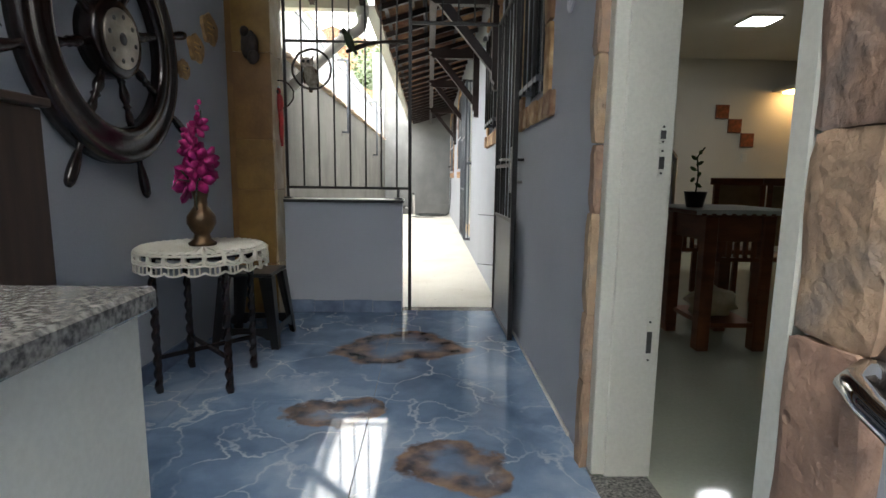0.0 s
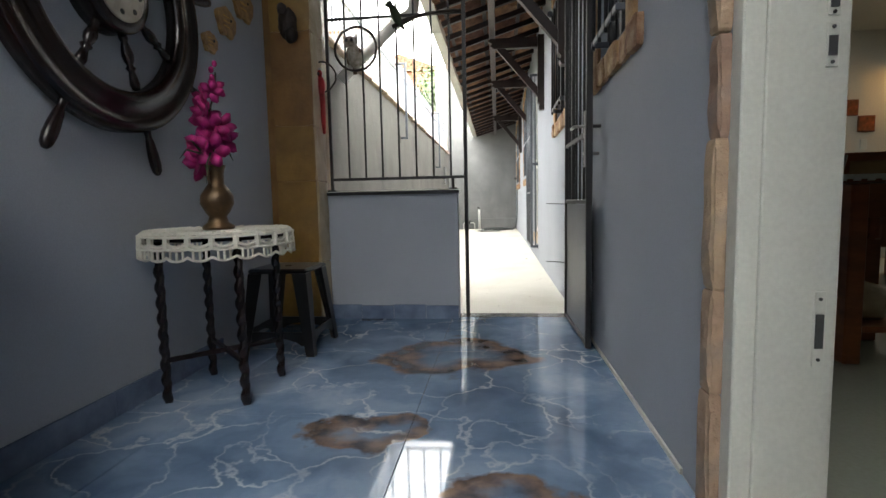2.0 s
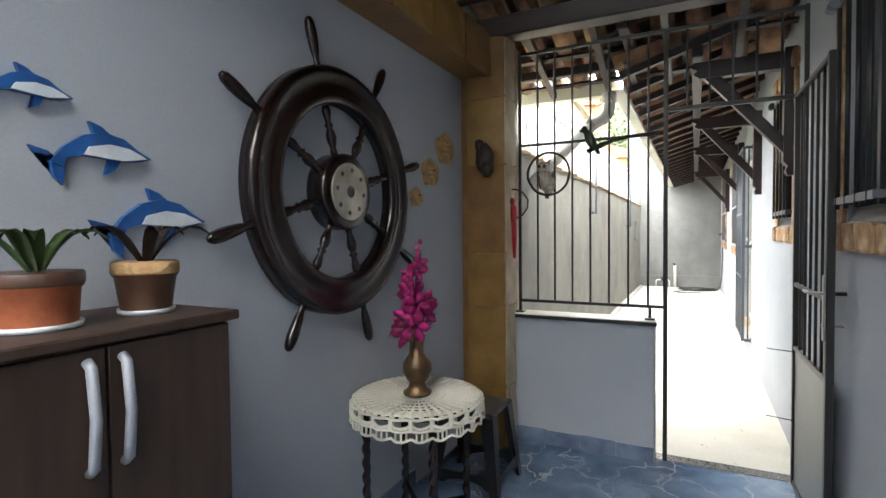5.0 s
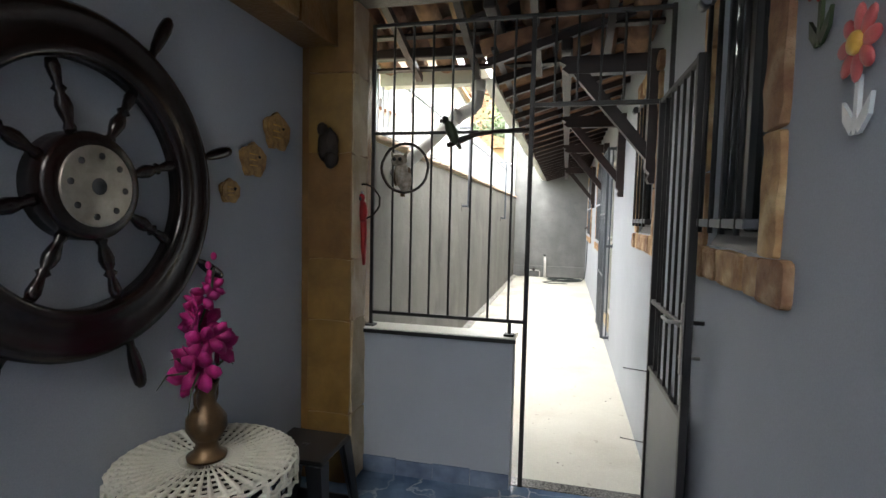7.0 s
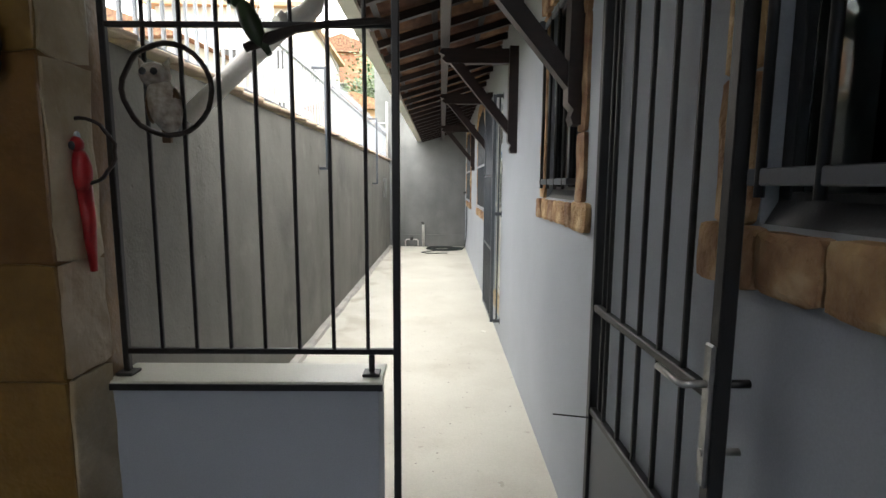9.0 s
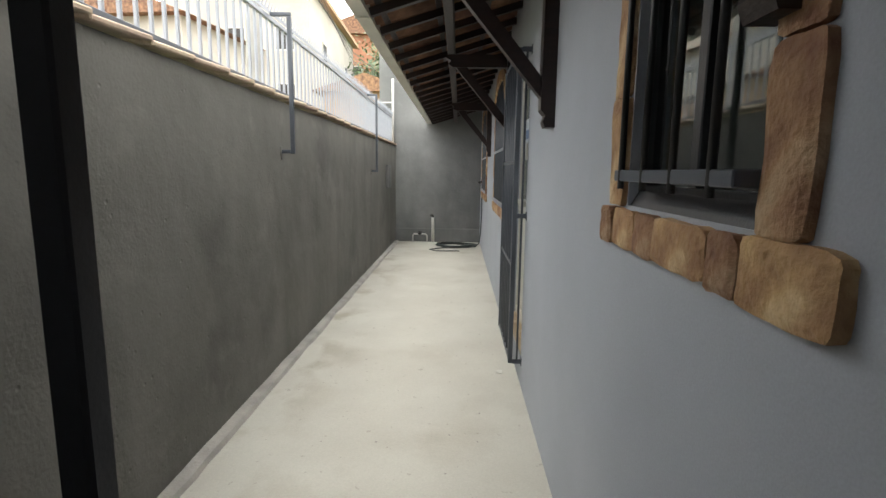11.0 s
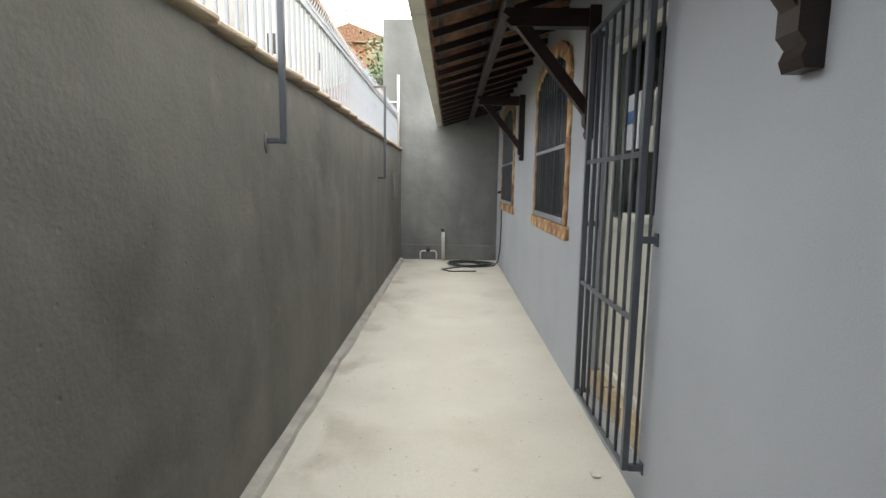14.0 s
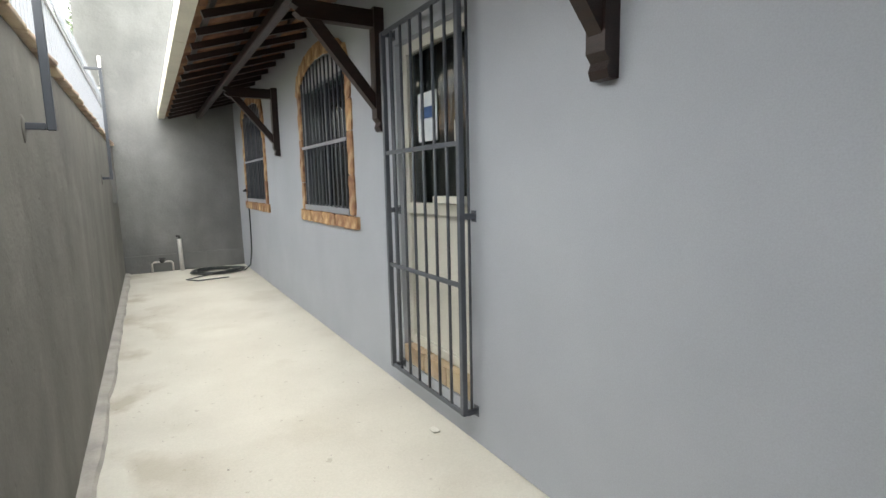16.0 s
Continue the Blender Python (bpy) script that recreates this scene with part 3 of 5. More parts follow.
tiled_roof("roof_yard", "clay tile lean-to roof over the yard passage", (-0.30, 4.95, 2.70), 0, 48, 4)
tiled_roof("roof_hall", "clay tile roof over the hall", (-1.33, 5.45, 2.74), -90, 10, 9).location.z = 0
# added light blockers above the hall; sky enters through the gap behind y 0.2
bm = boxes(((-1.45, 0.2, 4.0), (1.2, 2.3, 4.1)), ((-1.4, -2.8, 3.25), (-1.2, 5.0, 4.1)), ((0.95, -2.8, 3.25), (1.15, 5.0, 4.1)), ((-1.4, -2.9, 3.25), (1.15, -2.7, 4.1)))
structure("ceiling", bm, M["dark_wood"], "unseen dark boards added over the hall to limit the skylight")

# timber under the roofs
def beam(name, a, b, mat, label, bevel=0.008):
    return tagged(part(name, boxes((a, b), bevel=bevel), mat), label, "beam", kind="structure")


beam("purlin_yard", (0.20, 4.95, 2.645), (0.27, FAR, 2.727), M["dark_wood"], "reddish dark wood purlin over the brackets")
beam("beam_gate", (LW, 4.32, 2.78), (RW, 4.46, 2.92), M["dark_wood"], "dark stained wooden beam above the gate")
beam("purlin_hall", (LW, 5.12, 2.70), (0.0, 5.2, 2.77), M["dark_wood"], "dark wood purlin under the tile eave")
beam("rafter_hall", (-0.22, 4.46, 2.80), (-0.15, 5.5, 2.74), M["dark_wood"], "dark wood rafter at the gate")
for y in (0.2, 1.5, 2.8):
    beam("beam_hall", (LW, y, 2.95), (RW, y + 0.12, 3.1), M["dark_wood"], "dark stained wooden beam across the hall")


def wall_bracket(y):
    t = thing("wall_bracket", "dark stained wooden roof bracket on the house wall", "bracket", (RW, y, 1.82), "roof brackets")
    prof = [(0, 0.0), (-0.05, 0.0), (-0.062, 0.03), (-0.05, 0.06), (-0.075, 0.09), (-0.075, 0.14), (-0.07, 0.82), (0, 0.82)]
    part("post", plate(prof, 0.09, pose(0, 0.045, 0, 90, 0, 0)), M["dark_wood"], t)
    arm = [(-0.075, 0.69), (-0.56, 0.69), (-0.60, 0.72), (-0.575, 0.745), (-0.62, 0.77), (-0.60, 0.80), (-0.075, 0.80)]
    part("arm", plate(arm, 0.075, pose(0, 0.0375, 0, 90, 0, 0)), M["dark_wood"], t)
    brace = [(-0.075, 0.15), (-0.075, 0.255), (-0.43, 0.688), (-0.53, 0.688)]
    part("brace", plate(brace, 0.065, pose(0, 0.0325, 0, 90, 0, 0)), M["dark_wood"], t)
    return t


for y in (5.04, 6.98, 9.0, 12.25):
    wall_bracket(y)

# gutters and downpipe
g = thing("gutter", "cream sheet metal box gutter along the eave", "gutter", kind="structure")
part("channel", boxes(((-0.40, 5.45, 2.62), (-0.30, FAR - 0.01, 2.625)), ((-0.40, 5.45, 2.625), (-0.395, FAR - 0.01, 2.76)), ((-0.305, 5.45, 2.625), (-0.30, FAR - 0.01, 2.72))), M["cream"], g)
for i in range(8):
    y = 6.6 + i * 1.25
    part("joint", boxes(((-0.404, y, 2.616), (-0.401, y + 0.03, 2.765)), ((-0.404, y, 2.613), (-0.3, y + 0.03, 2.616))), M["cream"], g)
g = thing("gutter_hall", "cream box gutter along the hall eave", "gutter", kind="structure")
part("channel", boxes(((YARD - 0.1, 5.47, 2.60), (-0.41, 5.58, 2.605)), ((YARD - 0.1, 5.575, 2.605), (-0.41, 5.58, 2.72)), ((YARD - 0.1, 5.47, 2.605), (-0.41, 5.475, 2.72))), M["cream"], g)
p = thing("downpipe", "white plastic downpipe running slanting to the wall", "pipe")
arc = [(-0.42, 5.5, 2.62), (-0.42, 5.5, 2.50), (-0.43, 5.5, 2.45), (-0.47, 5.5, 2.41), (-0.53, 5.5, 2.385), (-0.60, 5.5, 2.34), (-1.09, 5.5, 1.90)]
part("pipe", tube(bmesh.new(), arc, 0.05, 16), M["pvc"], p)
part("collar", rod((-0.42, 5.5, 2.54), (-0.42, 5.5, 2.62), 0.06, 16), M["pvc"], p)
part("collar", rod((-0.60, 5.5, 2.34), (-0.55, 5.5, 2.387), 0.058, 16), M["pvc"], p)


# ---- stone trims, frames and bars of the openings ----
def stones_along(parent, a, b, depth, width, axis, seed, mat, lengths):
    """Split stones laid end to end from a to b along y or z, proud of the house wall."""
    s, i = a[axis], 0
    rnd = random.Random(seed)
    while s < b - 0.02:
        ln = min(lengths[i % len(lengths)] * rnd.uniform(0.85, 1.15), b - s)
        if b - s - ln < 0.05:
            ln = b - s
        size = [depth * rnd.uniform(0.85, 1.15), 0, 0]
        size[axis] = ln - 0.004
        size[3 - axis] = width * rnd.uniform(0.94, 1.06)
        pos = [a[0] - size[0] / 2 + 0.008, a[1], a[2]]
        pos[axis] = s + ln / 2
        ob = part("stone", rough_block(size, seed + i * 1.7, 0.006, 6), mat, parent)
        ob.location = pos
        s += ln
        i += 1


def stone_window(y0, y1, z0, z1, name, label, arch=False, bars=6, swing=False):
    """A window with stone surround, steel frame, glass and bars."""
    w = thing(name, label, "window", kind="structure")
    stones_along(w, (RW, y0 - (0.21 if swing else 0.2), z0 - 0.065), y1 + (0.17 if swing else 0.2), 0.036, 0.115, 1, y0, M["stone"], (0.2, 0.13, 0.24, 0.16))
    sw = 0.12
    top = z1 - (0.18 if arch else 0)
    for y, k in ((y0 - sw / 2 - 0.005, 1), (y1 + sw / 2 + 0.005, 2)):
        stones_along(w, (RW, y, z0 - 0.005), top, 0.03, sw, 2, y0 + k, M["stone"], (0.3, 0.42, 0.24))
    mid, half = (y0 + y1) / 2, (y1 - y0) / 2
    if arch:
        n = 9
        for i in range(n):
            a = math.pi * (i + 0.5) / n
            ob = part("stone", rough_block((0.034, half * math.pi / n * 0.95, 0.13), i + y0, 0.005), M["stone"], w)
            ob.matrix_basis = Matrix.Translation((RW - 0.018, mid + math.cos(a) * (half + 0.05), top + math.sin(a) * 0.27)) @ pose(0, 0, 0, math.degrees(math.atan2(0.27 * math.cos(a) * 1.0, -math.sin(a) * half)) + 180, 0, 0)
        # filled spandrel corners round the arch
        for sgn in (-1, 1):
            pts = [(sgn * half * math.cos(t * math.pi / 2 / 8), 0.20 * math.sin(t * math.pi / 2 / 8)) for t in range(9)] + [(0, 0.225), (sgn * half, 0.225)]
            ob = part("spandrel", plate(pts, 0.06, Matrix(((0, 0, 1, RW + 0.0), (1, 0, 0, mid), (0, 1, 0, top - 0.025), (0, 0, 0, 1)))), M["wall"], w)
    else:
        stones_along(w, (RW, y0 - 0.14, z1 + 0.06), y1 + 0.14, 0.045, 0.11, 1, y0 + 5, M["stone"], (0.22, 0.16))
    fx = RW + 0.03
    f = 0.035
    fr = boxes(((fx, y0, z0), (fx + 0.05, y0 + f, z1)), ((fx, y1 - f, z0), (fx + 0.05, y1, z1)), ((fx, y0 + f, z0), (fx + 0.05, y1 - f, z0 + 0.06)), ((fx, y0 + f, z1 - f), (fx + 0.05, y1 - f, z1)), ((fx, mid - 0.02, z0 + 0.06), (fx + 0.045, mid + 0.02, z1 - f)), bevel=0.003)
    steel = M["dark_steel"] if swing else M["grey_steel"]
    part("window_frame", fr, steel, w)
    pane = part("pane", boxes(((fx + 0.02, y0 + f, z0 + 0.06), (fx + 0.025, y1 - f, z1 - f))), M["glass"], w)
    pane.visible_shadow = False
    part("window_sill", plate([(-0.025, 0.0), (0.03, 0.0), (0.03, 0.05), (0.0, 0.045)], y1 - y0 - 0.01, Matrix(((1, 0, 0, fx), (0, 0, 1, y0 + 0.005), (0, 1, 0, z0), (0, 0, 0, 1)))), steel, w)
    bx = RW - 0.05 if swing else RW - 0.012
    if swing:
        part("bar_frame", boxes(((bx - 0.006, y0 + 0.0, z0 + 0.07), (bx + 0.006, y1 - 0.04, z0 + 0.10)), ((bx - 0.006, y0, z1 - 0.12), (bx + 0.006, y1 - 0.04, z1 - 0.09)), ((bx, y0, z0 + 0.07), (RW + 0.03, y0 + 0.012, z0 + 0.1)), ((bx, y1 - 0.05, z0 + 0.07), (RW + 0.03, y1 - 0.038, z0 + 0.1)), bevel=0.003), M["grey_steel"], w)
        part("lock", rod((bx - 0.02, y1 - 0.1, z1 - 0.1), (bx - 0.02, y1 - 0.02, z1 - 0.1), 0.022, 14), M["grey_steel"], w)
    else:
        part("bar_rail", boxes(((bx - 0.012, y0, z0 + 0.62), (bx + 0.012, y1, z0 + 0.65)), ((bx - 0.012, y0, z0 + 0.0), (bx + 0.03, y1, z0 + 0.05)), bevel=0.003), M["light_steel"], w)
    for i in range(bars):
        y = y0 + (y1 - y0) * (i + 0.5) / bars
        hi = z1 - 0.1
        if arch:
            u = (y - mid) / half
            hi = top + 0.185 * math.sqrt(max(0.0, 1 - u * u))
        part("bar", rod((bx, y, z0 + 0.05), (bx, y, hi), 0.009, 8), M["grey_steel"] if not swing else M["black"], w)
    return w


stone_window(3.21, 3.78, 1.50, 2.5, "window_1", "dark steel window with bars and sandstone surround beside the gate", bars=4, swing=True)
stone_window(5.06, 5.72, 1.5, 2.5, "window_2", "dark steel window with bars and sandstone surround in the yard", bars=4, swing=True)
stone_window(9.76, 11.12, 1.2, 2.60, "window_3", "arched barred window with sandstone surround", arch=True, bars=12)
stone_window(13.22, 14.72, 1.2, 2.66, "window_4", "arched barred window with sandstone surround near the end wall", arch=True, bars=12)
# dark sheets set behind both panes give the look of an unlit room
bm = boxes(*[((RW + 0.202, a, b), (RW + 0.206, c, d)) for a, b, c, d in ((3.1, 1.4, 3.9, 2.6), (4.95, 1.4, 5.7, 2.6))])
structure("trim_window_blinds", bm, M["dark"], "dark sheets standing in for the unlit interior behind the small windows")

# entrance door surround
d = thing("door_1", "white painted door frame with strike plates and sandstone surround", "door", kind="structure")
for y0, y1 in ((2.22, 2.275), (1.29, 1.33)):
    part("jamb", boxes(((RW - 0.004, y0, 0.012), (RW + 0.205, y1, 2.12)), bevel=0.004), M["white"], d)
part("jamb_stop", boxes(((RW + 0.04, 2.207, 0.012), (RW + 0.205, 2.219, 2.08)), bevel=0.003), M["white"], d)
part("head", boxes(((RW - 0.004, 1.33, 2.07), (RW + 0.205, 2.22, 2.12))), M["white"], d)
for z, tall in ((0.52, 0.085), (1.13, 0.045), (1.22, 0.03)):
    strike = part("strike_plate", boxes(((RW + 0.155, 2.2025, z - tall), (RW + 0.180, 2.2065, z + tall)), bevel=0.001), M["white"], d, "worn painted strike plate")
    part("strike_hole", boxes(((RW + 0.158, 2.1995, z - tall * 0.5), (RW + 0.175, 2.202, z + tall * 0.4))), M["dark"], strike)
    for k in (-1, 1):
        part("screw", rod((RW + 0.167, 2.2024, z + k * tall * 0.8), (RW + 0.167, 2.200, z + k * tall * 0.8), 0.004, 8), M["dark"], strike)
stones_along(d, (RW, 2.312, 0.0), 2.3, 0.04, 0.068, 2, 11, M["stone_pale"], (0.34, 0.26, 0.4, 0.22))
part("architrave", boxes(((RW - 0.03, 1.282, 0.012), (RW - 0.005, 1.332, 2.12)), bevel=0.004), M["white"], d)
stones_along(d, (RW, 1.205, 0.0), 2.3, 0.05, 0.15, 2, 23, M["stone_pale"], (0.36, 0.5, 0.3))
stones_along(d, (RW, 1.29, 2.18), 2.37, 0.05, 0.11, 1, 31, M["stone"], (0.28, 0.36))

# yard door behind its grille
d = thing("door_2", "green-white metal and glass door behind a grille", "door", kind="structure")
fr = boxes(((RW + 0.05, 7.93, 0.34), (RW + 0.11, 7.99, 2.36)), ((RW + 0.05, 8.74, 0.34), (RW + 0.11, 8.80, 2.36)), ((RW + 0.05, 7.99, 2.29), (RW + 0.11, 8.74, 2.36)), ((RW + 0.05, 7.99, 0.34), (RW + 0.11, 8.74, 0.40)), ((RW + 0.04, 7.99, 1.26), (RW + 0.115, 8.74, 1.33)), bevel=0.004)
part("door_frame", fr, M["white"], d)
part("pane", boxes(((RW + 0.075, 7.99, 1.33), (RW + 0.08, 8.74, 2.29))), M["glass"], d)
part("panel", boxes(((RW + 0.075, 7.99, 0.40), (RW + 0.085, 8.74, 1.26))), M["white"], d, "greenish white lower door panel")
part("rail", boxes(((RW - 0.02, 7.95, 1.34), (RW + 0.04, 8.3, 1.38)), bevel=0.004), M["white"], d)
part("box", boxes(((RW + 0.0, 8.02, 1.68), (RW + 0.03, 8.07, 1.80)), bevel=0.004), M["white"], d)
part("sticker", boxes(((RW + 0.068, 8.38, 1.72), (RW + 0.0745, 8.62, 2.02))), M["offwhite"], d, "white notice on the glass")
part("sticker", boxes(((RW + 0.064, 8.42, 1.86), (RW + 0.0675, 8.58, 1.93))), M["blue"], d, "blue band on the notice")
for i in range(3):
    ob = part("stone", rough_block((0.24, 0.285, 0.13), i + 60, 0.006), M["pale"], d)
    ob.location = (RW + 0.115, 8.075 + 0.29 * i, 0.27)
# solid dark slab behind the glass in place of the shaded interior
structure("trim_door_recess", boxes(((RW + 0.2, 7.93, 0.2), (RW + 0.28, 8.80, 2.36))), M["dark"], "dark slab standing in for the shade behind the yard door")

g = thing("door_grille", "grey painted steel cage grille over the yard door", "grille", (0, 0, 0), kind="structure")
GX, GY0, GY1, GZ0, GZ1 = 0.725, 7.88, 8.8, 0.19, 2.42
for z in (GZ0, 0.91, 1.66, GZ1):
    part("rail", boxes(((GX - 0.01, GY0, z - 0.013), (GX + 0.01, GY1, z + 0.013)), bevel=0.003), M["grey_steel"], g)
for y in (GY0, GY1):
    part("upright", boxes(((GX - 0.016, y - 0.016, GZ0 - 0.01), (GX + 0.016, y + 0.016, GZ1 + 0.01)), bevel=0.003), M["grey_steel"], g)
    for z in (GZ0, 1.28, GZ1):
        part("wall_stay", boxes(((GX + 0.016, y - 0.012, z - 0.016), (RW, y + 0.012, z + 0.016)), bevel=0.003), M["grey_steel"], g)
        part("wall_plate", boxes(((RW - 0.006, y - 0.02, z - 0.03), (RW - 0.001, y + 0.02, z + 0.03))), M["grey_steel"], g)
    part("side_bar", rod((GX + 0.05, y, GZ0), (GX + 0.05, y, GZ1), 0.008, 8), M["grey_steel"], g)
for i in range(6):
    y = GY0 + (GY1 - GY0) * (i + 1) / 7
    part("bar", rod((GX, y, GZ0), (GX, y, GZ1), 0.0095, 8), M["grey_steel"], g)


# ---- gate between hall and yard ----
g = thing("gate_screen", "black painted steel bar screen on the half wall", "gate", kind="structure")
GY = 4.56
def bar(name, a, b, w, mat=None, parent=None):
    return part(name, boxes((tuple(min(p, q) - w for p, q in zip(a, b)), tuple(max(p, q) + w for p, q in zip(a, b))), bevel=0.003), mat or M["black"], parent or g)


bar("post", (0.06, GY, 0.015), (0.06, GY, 2.70), 0.013)
bar("post", (-0.89, GY, 0.923), (-0.89, GY, 2.70), 0.011)
bar("post", (0.785, GY, 0.015), (0.785, GY, 2.72), 0.012)
bar("top_rail", (-0.89, GY, 2.715), (0.785, GY, 2.715), 0.011)
bar("middle_rail", (-0.875, GY, 2.08), (0.045, GY, 2.08), 0.009)
bar("bottom_rail", (-0.875, GY, 0.985), (0.045, GY, 0.985), 0.010)
bar("transom", (0.075, GY, 2.225), (0.77, GY, 2.225), 0.012)
bar("foot", (-0.03, GY, 0.922), (-0.03, GY, 0.965), 0.010)
for x in (-0.89, -0.03):
    part("foot_plate", boxes(((x - 0.03, GY - 0.03, 0.9), (x + 0.03, GY + 0.03, 0.912)), bevel=0.003), M["black"], g)
for i in range(7):
    x = -0.762 + 0.12 * i
    bar("bar", (x, GY, 0.995), (x, GY, 2.70), 0.0065)
for i in range(5):
    x = 0.18 + 0.122 * i
    bar("bar", (x, GY, 2.247), (x, GY, 2.70), 0.0065)

leaf = thing("gate_leaf", "open black steel gate leaf with a sheet panel", "gate", (0.768, 4.53, 0.0))
leaf.rotation_euler.z = radians(1)
def lbar(name, a, b, w, mat=None):
    return bar(name, a, b, w, mat, leaf)


lbar("stile", (-0.03, -0.02, 0.03), (-0.03, -0.02, 2.215), 0.015)
lbar("stile", (-0.03, -0.76, 0.03), (-0.03, -0.76, 2.215), 0.016)
for z in (0.03, 0.80, 1.16, 2.215):
    lbar("rail", (-0.03, -0.74, z), (-0.03, -0.04, z), 0.012)
for i in range(5):
    y = -0.14 - 0.12 * i
    lbar("bar", (-0.03, y, 0.815), (-0.03, y, 2.20), 0.0065)
part("panel", boxes(((-0.034, -0.74, 0.045), (-0.028, -0.04, 0.785))), M["grey_steel"], leaf, "dull steel sheet panel")
lock = part("lock_plate", boxes(((-0.056, -0.775, 0.98), (-0.0465, -0.745, 1.27)), bevel=0.004), M["steel_plate"], leaf)
part("lever", tube(bmesh.new(), [(-0.05, -0.76, 1.19), (-0.10, -0.76, 1.19), (-0.105, -0.75, 1.19), (-0.105, -0.66, 1.19)], 0.008, 8), M["steel_plate"], lock)
part("knob", rod((-0.012, -0.76, 1.19), (0.03, -0.76, 1.19), 0.009, 8), M["black"], leaf)
part("bolt", rod((-0.06, -0.76, 1.05), (0.02, -0.76, 1.05), 0.008, 8), M["steel_plate"], leaf)
for z in (0.79, 0.40):
    part("wire", rod((-0.17, -0.04, z), (0.0, -0.06, z - 0.01), 0.0025, 6), M["black"], leaf)


# ---- ochre stone column and beam beside the hall wall ----
c = thing("column", "varnished ochre stone column at the gate corner", "column", kind="structure")
rnd = random.Random(8)
z = 0.0
for i, h in enumerate((0.42, 0.55, 0.36, 0.6, 0.45, 0.4)):
    h2 = min(h, 2.78 - z)
    ob = part("stone", rough_block((0.272, 0.016, h2 - 0.003), i + 3, 0.003), M["ochre"], c)
    ob.location = (-1.052, 4.308, z + h2 / 2)
    ob = part("stone", rough_block((0.018, 0.20, h2 - 0.003), i + 23, 0.010, 4), M["pale"], c)
    ob.location = (-0.915, 4.41, z + h2 / 2)
    z += h2
part("core", boxes(((LW, 4.316, 0), (-0.924, 4.62, 2.78))), M["ochre"], c)
b = thing("beam_stone", "varnished ochre stone beam along the hall wall", "beam", kind="structure")
part("core", boxes(((LW, 1.0, 2.53), (-1.03, 4.3, 2.80))), M["ochre"], b)
y = 1.0
for i in range(8):
    ob = part("stone", rough_block((0.024, 0.408, 0.285), i + 43, 0.008), M["ochre"], b)
    ob.location = (-1.02, y + 0.206, 2.655)
    y += 0.4125

# ---- hall things ----
# ship wheel
wh = thing("ship_wheel", "large dark varnished wooden ship wheel hung on the wall", "ship wheel", (LW, 2.895, 1.655))
wh.scale = (0.85, 0.965, 0.965)
R = Matrix(((0, 0, 1, 0), (1, 0, 0, 0), (0, 1, 0, 0), (0, 0, 0, 1)))  # u -> y, v -> z, w -> x
prof = [(0.395, 0.02), (0.395, 0.085), (0.41, 0.10), (0.435, 0.10), (0.445, 0.09), (0.51, 0.09), (0.52, 0.10), (0.545, 0.098), (0.56, 0.08), (0.56, 0.02)]
bm = bmesh.new()
n = 72
rings = [[bm.verts.new((r * math.cos(k * math.tau / n), r * math.sin(k * math.tau / n), w)) for r, w in prof] for k in range(n)]
for k in range(n):
    A, B = rings[k], rings[(k + 1) % n]
    for j in range(len(prof)):
        f = bm.faces.new((A[j], A[(j + 1) % len(prof)], B[(j + 1) % len(prof)], B[j]))
        f.smooth = True
bm.transform(R)
part("rim", bm, M["wheel_wood"], wh)
part("hub", turned([(0.0, 0.0), (0.175, 0.0), (0.175, 0.095), (0.165, 0.11), (0.135, 0.112), (0.0, 0.112)], 40, R), M["wheel_wood"], wh)
part("hub_plate", turned([(0.026, 0.1125), (0.13, 0.1125), (0.13, 0.118), (0.126, 0.121), (0.026, 0.121)], 40, R), M["brass"], wh, "worn nickel hub plate with bolt holes")
part("hub_bore", turned([(0.0, 0.1125), (0.027, 0.1125), (0.027, 0.1235), (0.0, 0.1235)], 20, R), M["dark"], wh)
for k in range(8):
    a = radians(16 + 45 * k)
    turn = R @ Matrix.Rotation(a, 4, "Z") @ Matrix.Translation((0, 0, 0.062)) @ pose(0, 0, 0, 0, 90, 0)
    part("spoke", turned([(0.016, 0.17), (0.02, 0.185), (0.014, 0.2), (0.021, 0.225), (0.026, 0.25), (0.021, 0.275), (0.013, 0.29), (0.023, 0.302), (0.013, 0.315), (0.018, 0.34), (0.022, 0.365), (0.016, 0.39)], 14, turn), M["wheel_wood"], wh)
    part("handle", turned([(0.014, 0.54), (0.024, 0.55), (0.016, 0.565), (0.014, 0.585), (0.02, 0.61), (0.025, 0.66), (0.026, 0.70), (0.022, 0.735), (0.012, 0.752), (0.001, 0.756)], 14, turn), M["wheel_wood"], wh)
    b2 = radians(16 + 22.5 + 45 * k)
    part("bolt", turned([(0.0, 0.0), (0.011, 0.0), (0.011, 0.003), (0.0, 0.003)], 10, R @ Matrix.Translation((0.098 * math.cos(b2), 0.098 * math.sin(b2), 0.1212))), M["dark"], wh)

